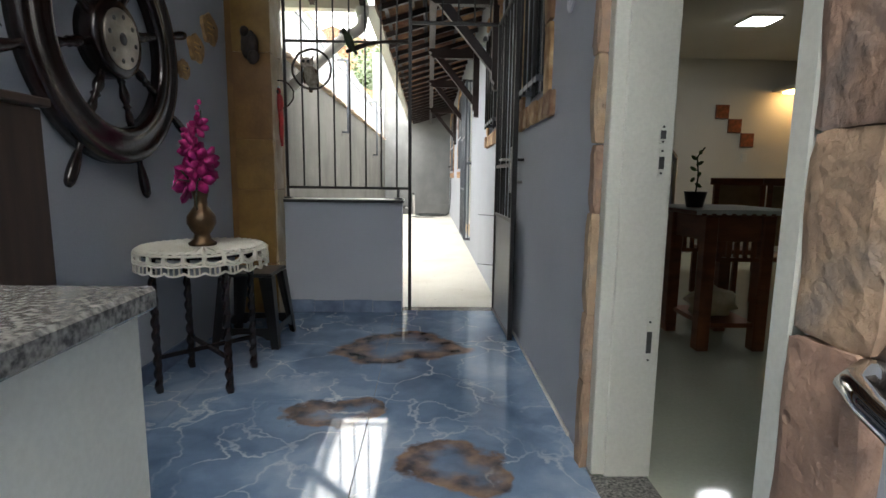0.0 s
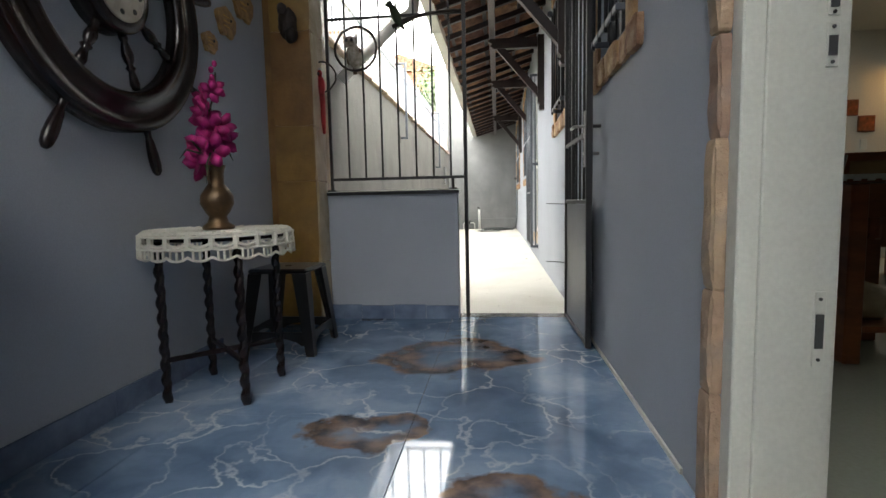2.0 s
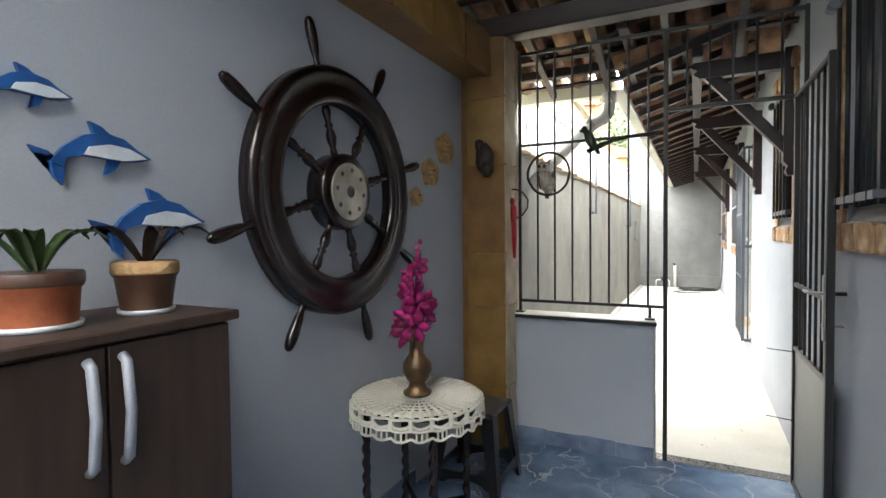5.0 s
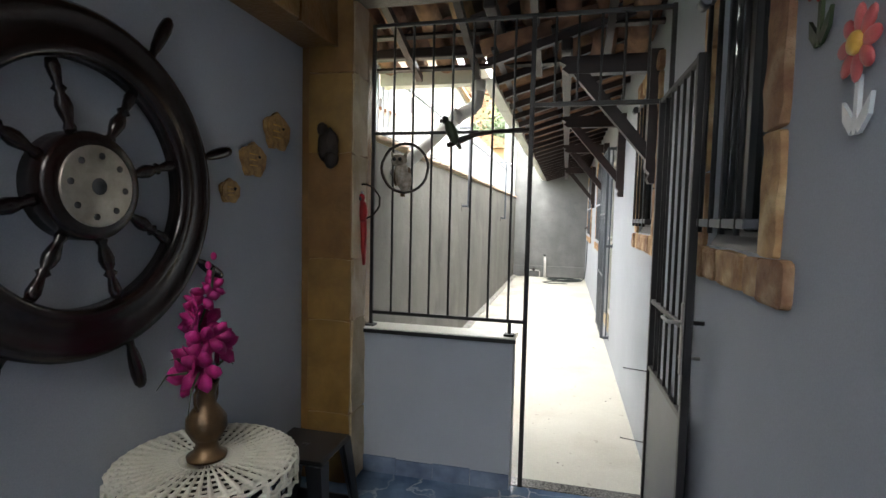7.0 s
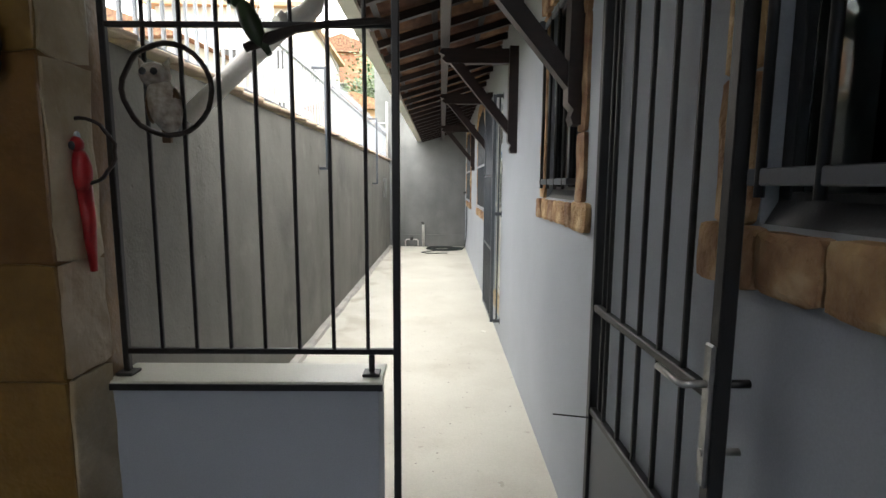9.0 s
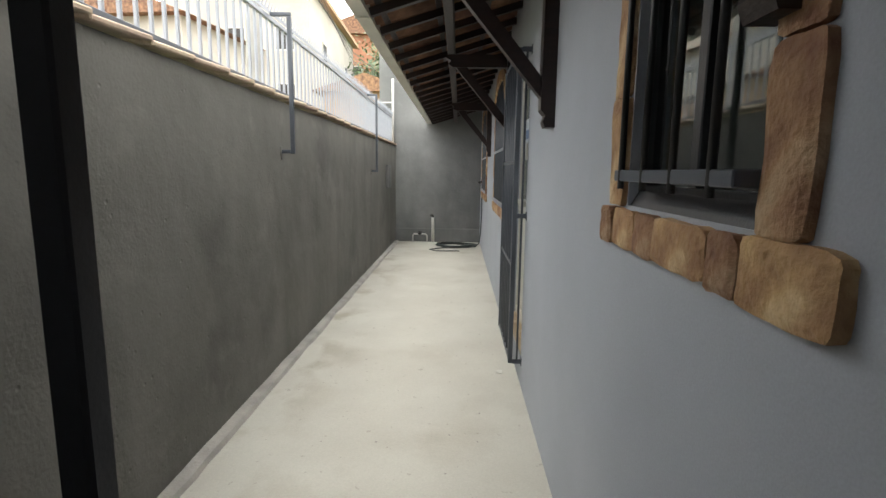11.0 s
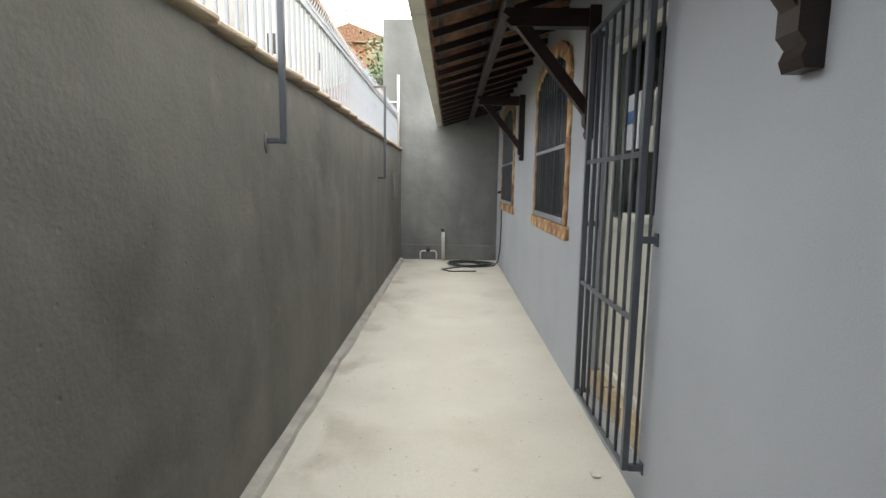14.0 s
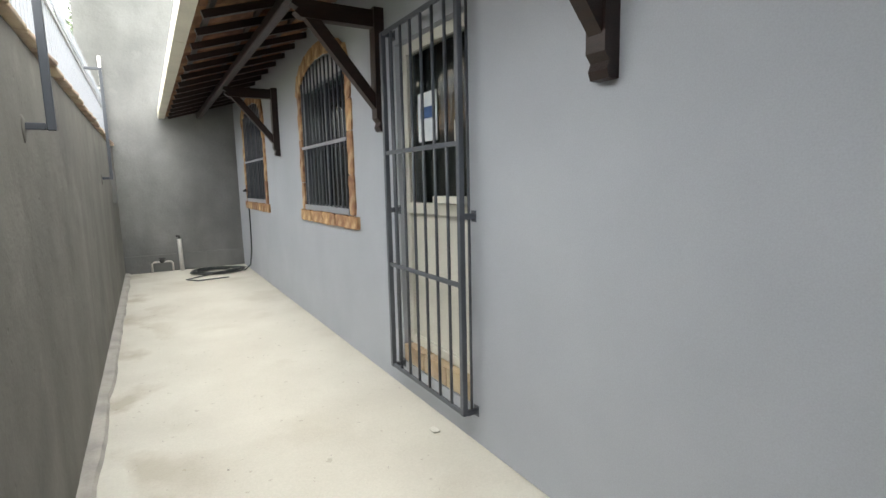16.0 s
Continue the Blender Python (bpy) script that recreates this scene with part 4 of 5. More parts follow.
# side table with crochet cloth
TX, TY = -0.935, 3.12
t = thing("side_table", "small dark round table with twisted wooden legs", "table", (TX, TY, 0))
t.scale.z = 1.04
part("tabletop", turned([(0.27, 0.655), (0.285, 0.66), (0.285, 0.675), (0.275, 0.682)], 40), M["wheel_wood"], t)
leg_profile = [(0.0145 + 0.005 * abs(math.sin(i * 0.55)), 0.0 + i * 0.655 / 60) for i in range(61)]
for sx, sy in ((-1, -1), (1, -1), (1, 1), (-1, 1)):
    bm = bmesh.new()
    pts = [(0.003 * math.cos(i * 1.1), 0.003 * math.sin(i * 1.1), h) for i, (_, h) in enumerate(leg_profile)]
    tube(bm, pts, 1, 10, [r for r, _ in leg_profile])
    bm.transform(Matrix.Translation((0.172 * sx, 0.172 * sy, 0)))
    part("leg", bm, M["wheel_wood"], t)
for a in (45, 135):
    part("stretcher", boxes(((-0.235, -0.01, 0.165 + (a > 90) * 0.001), (0.235, 0.01, 0.185)), bevel=0.003), M["wheel_wood"], t).rotation_euler.z = radians(a)

dl = thing("doily", "white round crochet doily with scalloped edge on the side table", "doily", (TX, TY, 0.711))
n = 44
RIB = mesh_of(tube(bmesh.new(), [(0.03, 0, 0.003), (0.16, 0, 0.004), (0.285, 0, 0.004), (0.298, 0, -0.006)], 1, 5, [0.003, 0.006, 0.012, 0.012]), M["lace"], "rib")
for k in range(n):
    ob = new("rib", RIB)
    ob.parent = dl
    ob.rotation_euler.z = k * math.tau / n
for r in (0.05, 0.09, 0.13, 0.17, 0.205, 0.24, 0.268, 0.288):
    part("ring", tube(bmesh.new(), [(r * math.cos(k * math.tau / 60), r * math.sin(k * math.tau / 60), 0.004) for k in range(60)], 0.0045 + 0.002 * (r > 0.25), 4, closed=True), M["lace"], dl)
bm = bmesh.new()
def skirt_pt(k, z):
    a = k * math.tau / 88
    r = 0.302 + 0.006 * math.sin(k * math.tau / 88 * 22) + 0.08 * (-z) * 0.5
    return (r * math.cos(a), r * math.sin(a), z)
tube(bm, [skirt_pt(k, -0.008) for k in range(88)], 0.007, 5, closed=True)
tube(bm, [skirt_pt(k, -0.030 - 0.016 * abs(math.sin(math.pi * k / 4))) for k in range(88)], 0.007, 5, closed=True)
tube(bm, [skirt_pt(k, -0.052 - 0.006 * abs(math.sin(math.pi * k / 4))) for k in range(88)], 0.0075, 5, closed=True)
tube(bm, [skirt_pt(k, -0.085 - 0.016 * abs(math.sin(math.pi * k / 4))) for k in range(88)], 0.006, 5, closed=True)
for k in range(88):
    if k % 4:
        tube(bm, [skirt_pt(k, -0.05), skirt_pt(k, -0.088 - 0.014 * abs(math.sin(math.pi * k / 4)))], 0.005, 4)
    else:
        tube(bm, [skirt_pt(k, -0.005), skirt_pt(k, -0.055)], 0.012, 4)
part("edge", bm, M["lace"], dl)

VZ = 0.719
v = thing("vase", "aged bronze vase with a footed base and narrow neck", "vase", (TX, TY, VZ))
v.scale = (0.86, 0.86, 1.0)
part("body", turned([(0.0, 0.0), (0.075, 0.0), (0.078, 0.012), (0.05, 0.03), (0.042, 0.055), (0.06, 0.075), (0.08, 0.11), (0.078, 0.145), (0.055, 0.175), (0.038, 0.195), (0.036, 0.23), (0.045, 0.262), (0.05, 0.275), (0.04, 0.272), (0.03, 0.23)], 28), M["bronze"], v)
for s in (-1, 1):
    part("handle", tube(bmesh.new(), [(0, s * 0.042, 0.262), (0, s * 0.066, 0.245), (0, s * 0.066, 0.21), (0, s * 0.05, 0.18)], 0.006, 8), M["bronze"], v)

fl = thing("orchid_spray", "magenta artificial orchid spray in the bronze vase", "flowers", (TX, TY, VZ + 0.27))
rnd = random.Random(12)
part("stem", tube(bmesh.new(), [(0, 0, -0.1), (0.01, -0.02, 0.08), (-0.005, -0.03, 0.2), (0.015, 0.01, 0.32), (0.01, 0.03, 0.40)], 0.004, 6), M["stem"], fl)
for i in range(20):
    h = 0.01 + 0.31 * (i / 19) ** 0.95
    a = rnd.uniform(0, math.tau)
    spread = 0.078 * (1 - 0.55 * i / 19)
    c0 = Vector((math.cos(a) * spread, math.sin(a) * spread, h + rnd.uniform(-0.015, 0.015)))
    size = 0.078 - 0.03 * i / 19
    bm = bmesh.new()
    for k in range(5):
        pt = blob((size * 0.55, size * 0.40, size * 0.06), Matrix.Rotation(k * math.tau / 5 + rnd.uniform(-0.2, 0.2), 4, "Z") @ Matrix.Translation((size * 0.55, 0, 0)) @ pose(0, 0, 0, rnd.uniform(-15, 15), -25, 0), 0.25, 1)
        me = bpy.data.meshes.new("petal")
        pt.to_mesh(me)
        bm.from_mesh(me)
        pt.free()
    q = Vector((math.cos(a), math.sin(a), rnd.uniform(-0.3, 0.5))).to_track_quat("Z", "Y").to_matrix().to_4x4()
    bm.transform(Matrix.Translation(c0) @ q)
    part("blossom", bm, M["magenta"], fl)
for i in range(4):
    c0 = (0.012 + 0.014 * rnd.uniform(-1, 1), 0.03 + 0.02 * rnd.uniform(-1, 1), 0.35 + 0.03 * i)
    part("bud", blob((0.011, 0.011, 0.015), Matrix.Translation(c0)), M["magenta"], fl)
for i, (dx, dy, dz) in enumerate(((-0.05, -0.17, 0.02), (0.04, -0.14, -0.08), (0.02, 0.12, 0.03), (-0.06, -0.1, 0.1))):
    part("leaf", tube(bmesh.new(), [(0, 0, 0), (dx * 0.4, dy * 0.4, 0.05), (dx * 0.8, dy * 0.8, 0.05 + dz * 0.5), (dx, dy, dz)], 1, 4, [0.004, 0.006, 0.004, 0.001]), M["stem"], fl)

# black plastic stool
s = thing("stool", "black plastic step stool beside the side table", "stool", (-0.92, 3.80, 0))
s.scale = (1.12, 1.12, 1.0)
bm = boxes(((-0.15, -0.15, 0.445), (0.15, 0.15, 0.47)), bevel=0.012)
part("seat", bm, M["plastic"], s)
part("finger_hole", turned([(0, 0.4702), (0.018, 0.4702), (0.018, 0.4712), (0, 0.4712)], 14), M["dark"], s)
for sx in (-1, 1):
    for sy in (-1, 1):
        bm = bmesh.new()
        top = [bm.verts.new((sx * x, sy * y, 0.446)) for x, y in ((0.146, 0.146), (0.075, 0.146), (0.09, 0.125), (0.125, 0.09), (0.146, 0.075))]
        bot = [bm.verts.new((sx * x, sy * y, 0.0)) for x, y in ((0.185, 0.185), (0.145, 0.185), (0.15, 0.17), (0.17, 0.15), (0.185, 0.145))]
        bm.faces.new(top)
        bm.faces.new(bot[::-1])
        for i in range(5):
            j = (i + 1) % 5
            bm.faces.new((top[i], top[j], bot[j], bot[i]))
        part("leg", bm, M["plastic"], s)
for k in range(4):
    arch = [(-0.15, 0.13), (0.15, 0.13), (0.15, 0.06)] + [(0.13 * math.cos(t * math.pi / 8), 0.03 + 0.065 * math.sin(t * math.pi / 8)) for t in range(1, 8)] + [(-0.15, 0.06)]
    part("brace", plate(arch, 0.008, pose(0, 0, 0, 0, 0, 90 * k) @ Matrix(((1, 0, 0, 0), (0, 0, 1, -0.172), (0, 1, 0, 0), (0, 0, 0, 1)))), M["plastic"], s)

# shoe cabinet
c = thing("cabinet", "brown wood laminate cabinet with two doors and arched handles", "cabinet", (0, 0, 0))
c.scale.z = 1.02
part("body", boxes(((LW + 0.015, 1.15, 0.0), (-0.875, 1.995, 1.225))), M["cab_wood"], c)
part("top", boxes(((LW + 0.015, 1.14, 1.226), (-0.84, 2.015, 1.25)), bevel=0.004), M["cab_wood"], c)
for y0, y1, hy in ((1.155, 1.682, 1.645), (1.688, 1.99, 1.715)):
    dr = part("door", boxes(((-0.872, y0, 0.05), (-0.854, y1, 1.218)), bevel=0.002), M["cab_wood"], c)
    part("handle", tube(bmesh.new(), [(-0.853, hy, 1.195), (-0.838, hy, 1.185), (-0.826, hy, 1.085), (-0.838, hy, 0.985), (-0.853, hy, 0.975)], 0.011, 8), M["light_steel"], dr, "silver arched bar handle")

def flower_pot(name, label, at, r0, r1, h, mat, band):
    p = thing(name, label, "plant pot", at)
    part("pot", turned([(r0, 0), (r0 * 1.05, 0.01), (r1 * 0.93, h * 0.7), (r1, h * 0.74), (r1, h), (r1 * 0.88, h), (r1 * 0.85, h * 0.85), (0, h * 0.85)], 28), mat, p)
    part("rim", turned([(r1 * 1.005, h * 0.76), (r1 * 1.03, h * 0.8), (r1 * 1.03, h * 0.97), (r1 * 1.0, h)], 28), band, p)
    part("saucer", turned([(0, -0.0), (r0 * 1.15, 0.0), (r0 * 1.2, 0.012), (r0 * 1.06, 0.011)], 28), M["offwhite"], p)
    return p


flower_pot("plant_pot", "brown glazed pot with tan rim on the cabinet", (-1.02, 1.88, 1.276), 0.055, 0.075, 0.13, M["brown_pot"], M["stone"])
flower_pot("plant_pot", "terracotta banded pot with bulging body on the cabinet", (-1.02, 1.64, 1.276), 0.07, 0.085, 0.12, M["terracotta"], M["brown_pot"])
def strap_plant(label, at, leaves, seed, mat):
    p = thing("potted_orchid", label, "plant", at)
    rnd = random.Random(seed)
    for i in range(leaves):
        a = i * math.tau / leaves + rnd.uniform(-0.4, 0.4)
        ln = rnd.uniform(0.12, 0.2)
        d = Vector((math.cos(a) * 0.45, math.sin(a), 0))
        bm = bmesh.new()
        prev = None
        for k in range(7):
            s = k / 6
            w = 0.019 * math.sin(math.pi * (0.12 + 0.86 * s))
            c0 = d * ln * s + Vector((0, 0, 0.11 * math.sin(s * 2.2)))
            side = Vector((-d.y, d.x, 0)).normalized() * w
            row = [bm.verts.new(c0 + side), bm.verts.new(c0 - Vector((0, 0, 0.006))), bm.verts.new(c0 - side)]
            if prev:
                bm.faces.new((prev[0], row[0], row[1], prev[1])).smooth = True
                bm.faces.new((prev[1], row[1], row[2], prev[2])).smooth = True
            prev = row
        bmesh.ops.solidify(bm, geom=bm.faces[:], thickness=0.003)
        part("leaf", bm, mat, p)


strap_plant("green strap-leaved orchid growing in the terracotta pot", (-1.02, 1.64, 1.378), 7, 3, M["leaf"])
strap_plant("dark dry-looking leaves growing in the brown pot", (-1.02, 1.88, 1.386), 5, 9, M["branch"])

# painted wall ornaments
WALLM = Matrix(((0, 0, 1, LW), (1, 0, 0, 0), (0, 1, 0, 0), (0, 0, 0, 1)))
def dolphin(y, z, size):
    t = thing("dolphin_ornament", "blue and white painted dolphin ornament on the wall", "wall ornament", (LW, y, z), "dolphins on the wall")
    body = [(-0.5, -0.16), (-0.36, 0.02), (-0.18, 0.15), (0.02, 0.2), (0.22, 0.16), (0.36, 0.06), (0.52, -0.02), (0.40, -0.06), (0.2, -0.08), (0.0, -0.07), (-0.2, -0.06), (-0.34, -0.1), (-0.4, -0.2)]
    mk = lambda pts, th, dx=0.0: plate([(u * size, v * size) for u, v in pts], th, Matrix(((0, 0, 1, dx), (1, 0, 0, 0), (0, 1, 0, 0), (0, 0, 0, 1))))
    part("body", mk(body, 0.02), M["blue"], t)
    part("belly", mk([(-0.2, -0.055), (-0.15, 0.03), (0.05, 0.08), (0.25, 0.06), (0.4, 0.0), (0.45, -0.03), (0.2, -0.078), (0.0, -0.068)], 0.008, 0.019), M["offwhite"], t)
    part("fin", mk([(-0.08, 0.18), (-0.12, 0.30), (0.0, 0.26), (0.10, 0.18)], 0.014), M["blue"], t)
    part("flipper", mk([(0.06, -0.07), (0.02, -0.24), (0.12, -0.18), (0.18, -0.08)], 0.016, 0.002), M["blue"], t)
    part("tail", mk([(-0.44, -0.12), (-0.62, -0.08), (-0.66, -0.02), (-0.50, -0.06), (-0.46, -0.3), (-0.38, -0.38), (-0.36, -0.2)], 0.014, 0.001), M["blue"], t)
    return t


dolphin(1.73, 1.83, 0.19)
dolphin(1.90, 1.70, 0.26)
dolphin(2.06, 1.52, 0.30)

def shell_fish(y, z, s):
    t = thing("fish_ornament", "small tan ceramic fish ornament on the wall", "wall ornament", (LW, y, z), "ceramic fish on the wall")
    out = []
    for k in range(20):
        a = k * math.tau / 20
        r = s * (1 + 0.12 * math.sin(5 * a) + 0.12 * math.cos(2 * a))
        out.append((r * math.cos(a), r * math.sin(a)))
    part("body", plate(out, 0.018, R, 0.006), M["tan"], t)
    part("eye", turned([(0, 0.018), (0.008, 0.018), (0.006, 0.023), (0, 0.024)], 10, R @ Matrix.Translation((s * 0.4, s * 0.2, 0))), M["dark"], t)
    for k in (-1, 0, 1):
        part("stripe", plate([(-s * 0.5, s * (0.3 * k - 0.03)), (s * 0.15, s * (0.3 * k - 0.03)), (s * 0.15, s * (0.3 * k + 0.03)), (-s * 0.5, s * (0.3 * k + 0.03))], 0.022, R), M["yellow"], t)


for y, z, s in ((4.04, 2.01, 0.105), (3.83, 1.84, 0.09), (3.65, 1.68, 0.06)):
    shell_fish(y, z, s)

bm = join(blob((0.06, 0.035, 0.10), None, 0.35, 3, 5), blob((0.04, 0.03, 0.05), Matrix.Translation((0.03, -0.02, -0.08)), 0.3, 2), blob((0.03, 0.03, 0.04), Matrix.Translation((-0.03, -0.01, 0.09)), 0.2, 2))
ob = tagged(part("carved_mask", bm, M["branch"]), "dark carved wooden ornament hung on the ochre column", "wall ornament")
ob.location = (-1.05, 4.272, 1.97)

def ring_pts(cx, cz, r, seed, y=4.535, n=28):
    return [(cx + r * (1 + 0.07 * noise.noise(Vector((k * 0.5, seed, 0)))) * math.cos(k * math.tau / n), y + 0.006 * math.sin(k * 1.7), cz + r * (1 + 0.07 * noise.noise(Vector((k * 0.5, seed, 3)))) * math.sin(k * math.tau / n)) for k in range(n)]


t = thing("owl_ornament", "carved owl on a dark twig ring tied to the gate bars", "bird ornament", (0, 0, 0))
part("ring", tube(bmesh.new(), ring_pts(-0.68, 1.87, 0.145, 2), 0.009, 6, closed=True), M["branch"], t)
part("body", blob((0.052, 0.04, 0.09), Matrix.Translation((-0.69, 4.535, 1.82)) @ pose(0, 0, 0, 0, -14, 0), 0.08, 3), M["owl"], t)
part("head", blob((0.05, 0.042, 0.042), Matrix.Translation((-0.715, 4.533, 1.915)), 0.08, 2), M["owl"], t)
for s in (-1, 1):
    part("ear", turned([(0.016, 0.0), (0.009, 0.02), (0.001, 0.04)], 8, Matrix.Translation((-0.715 + s * 0.034, 4.533, 1.935)) @ pose(0, 0, 0, 0, s * 24, 0)), M["owl"], t)
    part("eye", blob((0.012, 0.006, 0.012), Matrix.Translation((-0.715 + s * 0.018, 4.494, 1.92))), M["dark"], t)
    part("wing", blob((0.014, 0.03, 0.06), Matrix.Translation((-0.695 + s * 0.04, 4.54, 1.82))), M["bronze"], t)
part("tail", boxes(((-0.705, 4.53, 1.70), (-0.675, 4.545, 1.76)), bevel=0.003), M["bronze"], t)
t = thing("red_parrot_ornament", "red wooden parrot on a twig ring tied to the gate bars", "bird ornament", (0, 0, 0))
t.location = (0.012, -0.11, 0)
part("ring", tube(bmesh.new(), ring_pts(-0.905, 1.665, 0.10, 5, 4.53), 0.006, 6, closed=True), M["branch"], t)
part("body", blob((0.032, 0.028, 0.075), Matrix.Translation((-0.91, 4.525, 1.60)), 0.08, 3), M["red"], t)
part("head", blob((0.02, 0.022, 0.026), Matrix.Translation((-0.912, 4.52, 1.685)), 0.05, 2), M["red"], t)
part("beak", blob((0.008, 0.012, 0.014), Matrix.Translation((-0.912, 4.499, 1.68))), M["dark"], t)
part("crest", blob((0.009, 0.009, 0.014), Matrix.Translation((-0.912, 4.525, 1.712))), M["offwhite"], t)
part("tail", tube(bmesh.new(), [(-0.91, 4.53, 1.56), (-0.905, 4.535, 1.44), (-0.90, 4.535, 1.29)], 1, 8, [0.026, 0.021, 0.010]), M["red"], t)
t = thing("green_parrot_ornament", "green wooden parrot on a dark branch tied to the gate", "bird ornament", (0, 0, 0))
part("branch", tube(bmesh.new(), [(-0.42, 4.53, 2.00), (-0.34, 4.53, 2.03), (-0.26, 4.535, 2.06), (-0.15, 4.53, 2.075), (0.0, 4.53, 2.085), (0.05, 4.53, 2.08)], 1, 7, [0.014, 0.02, 0.014, 0.012, 0.011, 0.008]), M["branch"], t)
part("body", blob((0.032, 0.03, 0.08), Matrix.Translation((-0.395, 4.525, 2.075)) @ pose(0, 0, 0, 0, -25, 0), 0.06, 3), M["green"], t)
part("head", blob((0.022, 0.022, 0.026), Matrix.Translation((-0.435, 4.522, 2.145)), 0.05, 2), M["green"], t)
part("beak", blob((0.010, 0.008, 0.012), Matrix.Translation((-0.458, 4.52, 2.14))), M["dark"], t)
part("tail", tube(bmesh.new(), [(-0.37, 4.53, 2.03), (-0.34, 4.53, 1.98)], 1, 6, [0.02, 0.010]), M["green"], t)

def enamel_flower(y, z, mat, leafmat, label):
    t = thing("flower_ornament", label, "wall ornament", (RW, y, z))
    RM = Matrix(((0, 0, -1, 0), (1, 0, 0, 0), (0, 1, 0, 0), (0, 0, 0, 1)))
    for k in range(8):
        a = k * math.tau / 8
        part("petal", blob((0.03, 0.018, 0.007), RM @ Matrix.Rotation(a, 4, "Z") @ Matrix.Translation((0.045, 0, 0.02))), mat, t)
    part("centre", blob((0.024, 0.024, 0.012), RM @ Matrix.Translation((0, 0, 0.026))), M["yellow"], t)
    part("stalk", boxes(((-0.018, -0.007, -0.17), (-0.010, 0.007, -0.06))), leafmat, t)
    for s in (-1, 1):
        part("leaf", plate([(0, -0.15), (s * 0.05, -0.10), (s * 0.045, -0.14), (s * 0.015, -0.17)], 0.008, RM @ Matrix.Translation((0, 0, 0.01))), leafmat, t)


enamel_flower(2.745, 1.93, M["pink"], M["offwhite"], "pink enamel daisy with white leaves hung on the wall")
enamel_flower(2.92, 2.15, M["red"], M["green"], "red and green enamel flower hung on the wall")

# counter and chrome rail near the start
c = thing("counter", "white counter with a speckled granite top", "counter", (0, 0, 0))
part("base", boxes(((-0.75, -1.2, 0), (-0.23, 1.295, 0.862))), M["white"], c)
part("worktop", boxes(((-0.77, -1.22, 0.863), (-0.205, 1.31, 0.90)), bevel=0.006), M["granite"], c)
r = thing("chrome_rail", "curved chrome rail fixed on the house wall", "rail", (0, 0, 0))
part("bar", tube(bmesh.new(), [(RW, 1.13, 0.83), (0.77, 1.13, 0.83), (0.745, 1.12, 0.82), (0.735, 1.08, 0.81), (0.735, 0.76, 0.70), (0.745, 0.72, 0.69), (RW, 0.70, 0.685)], 0.019, 14), M["chrome"], r)
part("flange", turned([(0, 0), (0.042, 0), (0.036, 0.012), (0.02, 0.02)], 18, Matrix.Translation((RW, 1.13, 0.83)) @ pose(0, 0, 0, 0, -90, 0)), M["branch"], r)

# ---- dining room things ----
def table_leg(x, y):
    return boxes(((x - 0.035, y - 0.035, 0), (x + 0.035, y + 0.035, 0.72)), bevel=0.006)


t = thing("dining_table", "narrow reddish wooden table with slatted apron", "table", (0, 0, 0))
for x in (1.95, 2.31):
    for y in (3.62, 4.05):
        part("leg", boxes(((x - 0.04, y - 0.04, 0), (x + 0.04, y + 0.04, 0.86)), bevel=0.006), M["red_wood"], t)
part("tabletop", boxes(((1.84, 3.53, 0.865), (2.42, 4.16, 0.895)), bevel=0.006), M["red_wood"], t)
for y in (3.60, 4.04):
    part("apron", boxes(((1.99, y, 0.70), (2.27, y + 0.03, 0.86)), bevel=0.003), M["red_wood"], t)
    part("slat_rail", boxes(((1.99, y, 0.575), (2.27, y + 0.025, 0.60))), M["red_wood"], t)
    for i in range(5):
        part("slat", boxes(((2.01 + i * 0.054, y + 0.002, 0.60), (2.035 + i * 0.054, y + 0.02, 0.70))), M["red_wood"], t)
for x in (1.935, 2.295):
    part("apron", boxes(((x, 3.66, 0.70), (x + 0.03, 4.01, 0.86)), bevel=0.003), M["red_wood"], t)
part("shelf", boxes(((1.96, 3.60, 0.15), (2.30, 4.07, 0.18)), bevel=0.003), M["red_wood"], t)
bm = boxes(((1.80, 3.50, 0.896), (2.46, 4.2, 0.902)))
for i in range(22):
    box(bm, (1.80 + i * 0.03, 3.492, 0.872 + 0.008 * (i % 2)), (1.829 + i * 0.03, 3.499, 0.902))
tagged(part("tablecloth", bm, M["cloth"]), "pale scalloped cloth lying on the narrow table", "tablecloth")
ob = tagged(part("paper_bag", blob((0.15, 0.12, 0.10), None, 0.5, 3, 4), M["pale"]), "crumpled tan bag on the table's lower shelf", "bag")
ob.location = (2.12, 3.82, 0.262)
t = thing("dining_table", "large dining table with a pale cloth beyond", "table", (0, 0, 0))
for x in (2.95, 4.1):
    for y in (5.35, 6.4):
        part("leg", table_leg(x, y), M["red_wood"], t)
part("tabletop", boxes(((2.85, 5.25, 0.72), (4.2, 6.5, 0.755)), bevel=0.006), M["red_wood"], t)
tagged(part("tablecloth", boxes(((2.83, 5.23, 0.757), (4.22, 6.52, 0.763)), ((2.83, 5.222, 0.68), (4.22, 5.229, 0.763))), M["cloth"]), "pale cloth lying on the large dining table", "tablecloth")
p = thing("plant_pot", "small black pot with a spindly plant on the narrow table", "plant", (1.93, 3.78, 0.903))
part("pot", turned([(0.05, 0), (0.07, 0.1), (0.062, 0.1), (0, 0.085)], 20), M["plastic"], p)
part("stem", tube(bmesh.new(), [(0, 0, 0.08), (0.01, 0, 0.2), (0.0, 0.01, 0.32), (0.04, 0, 0.38)], 0.005, 6), M["stem"], p)
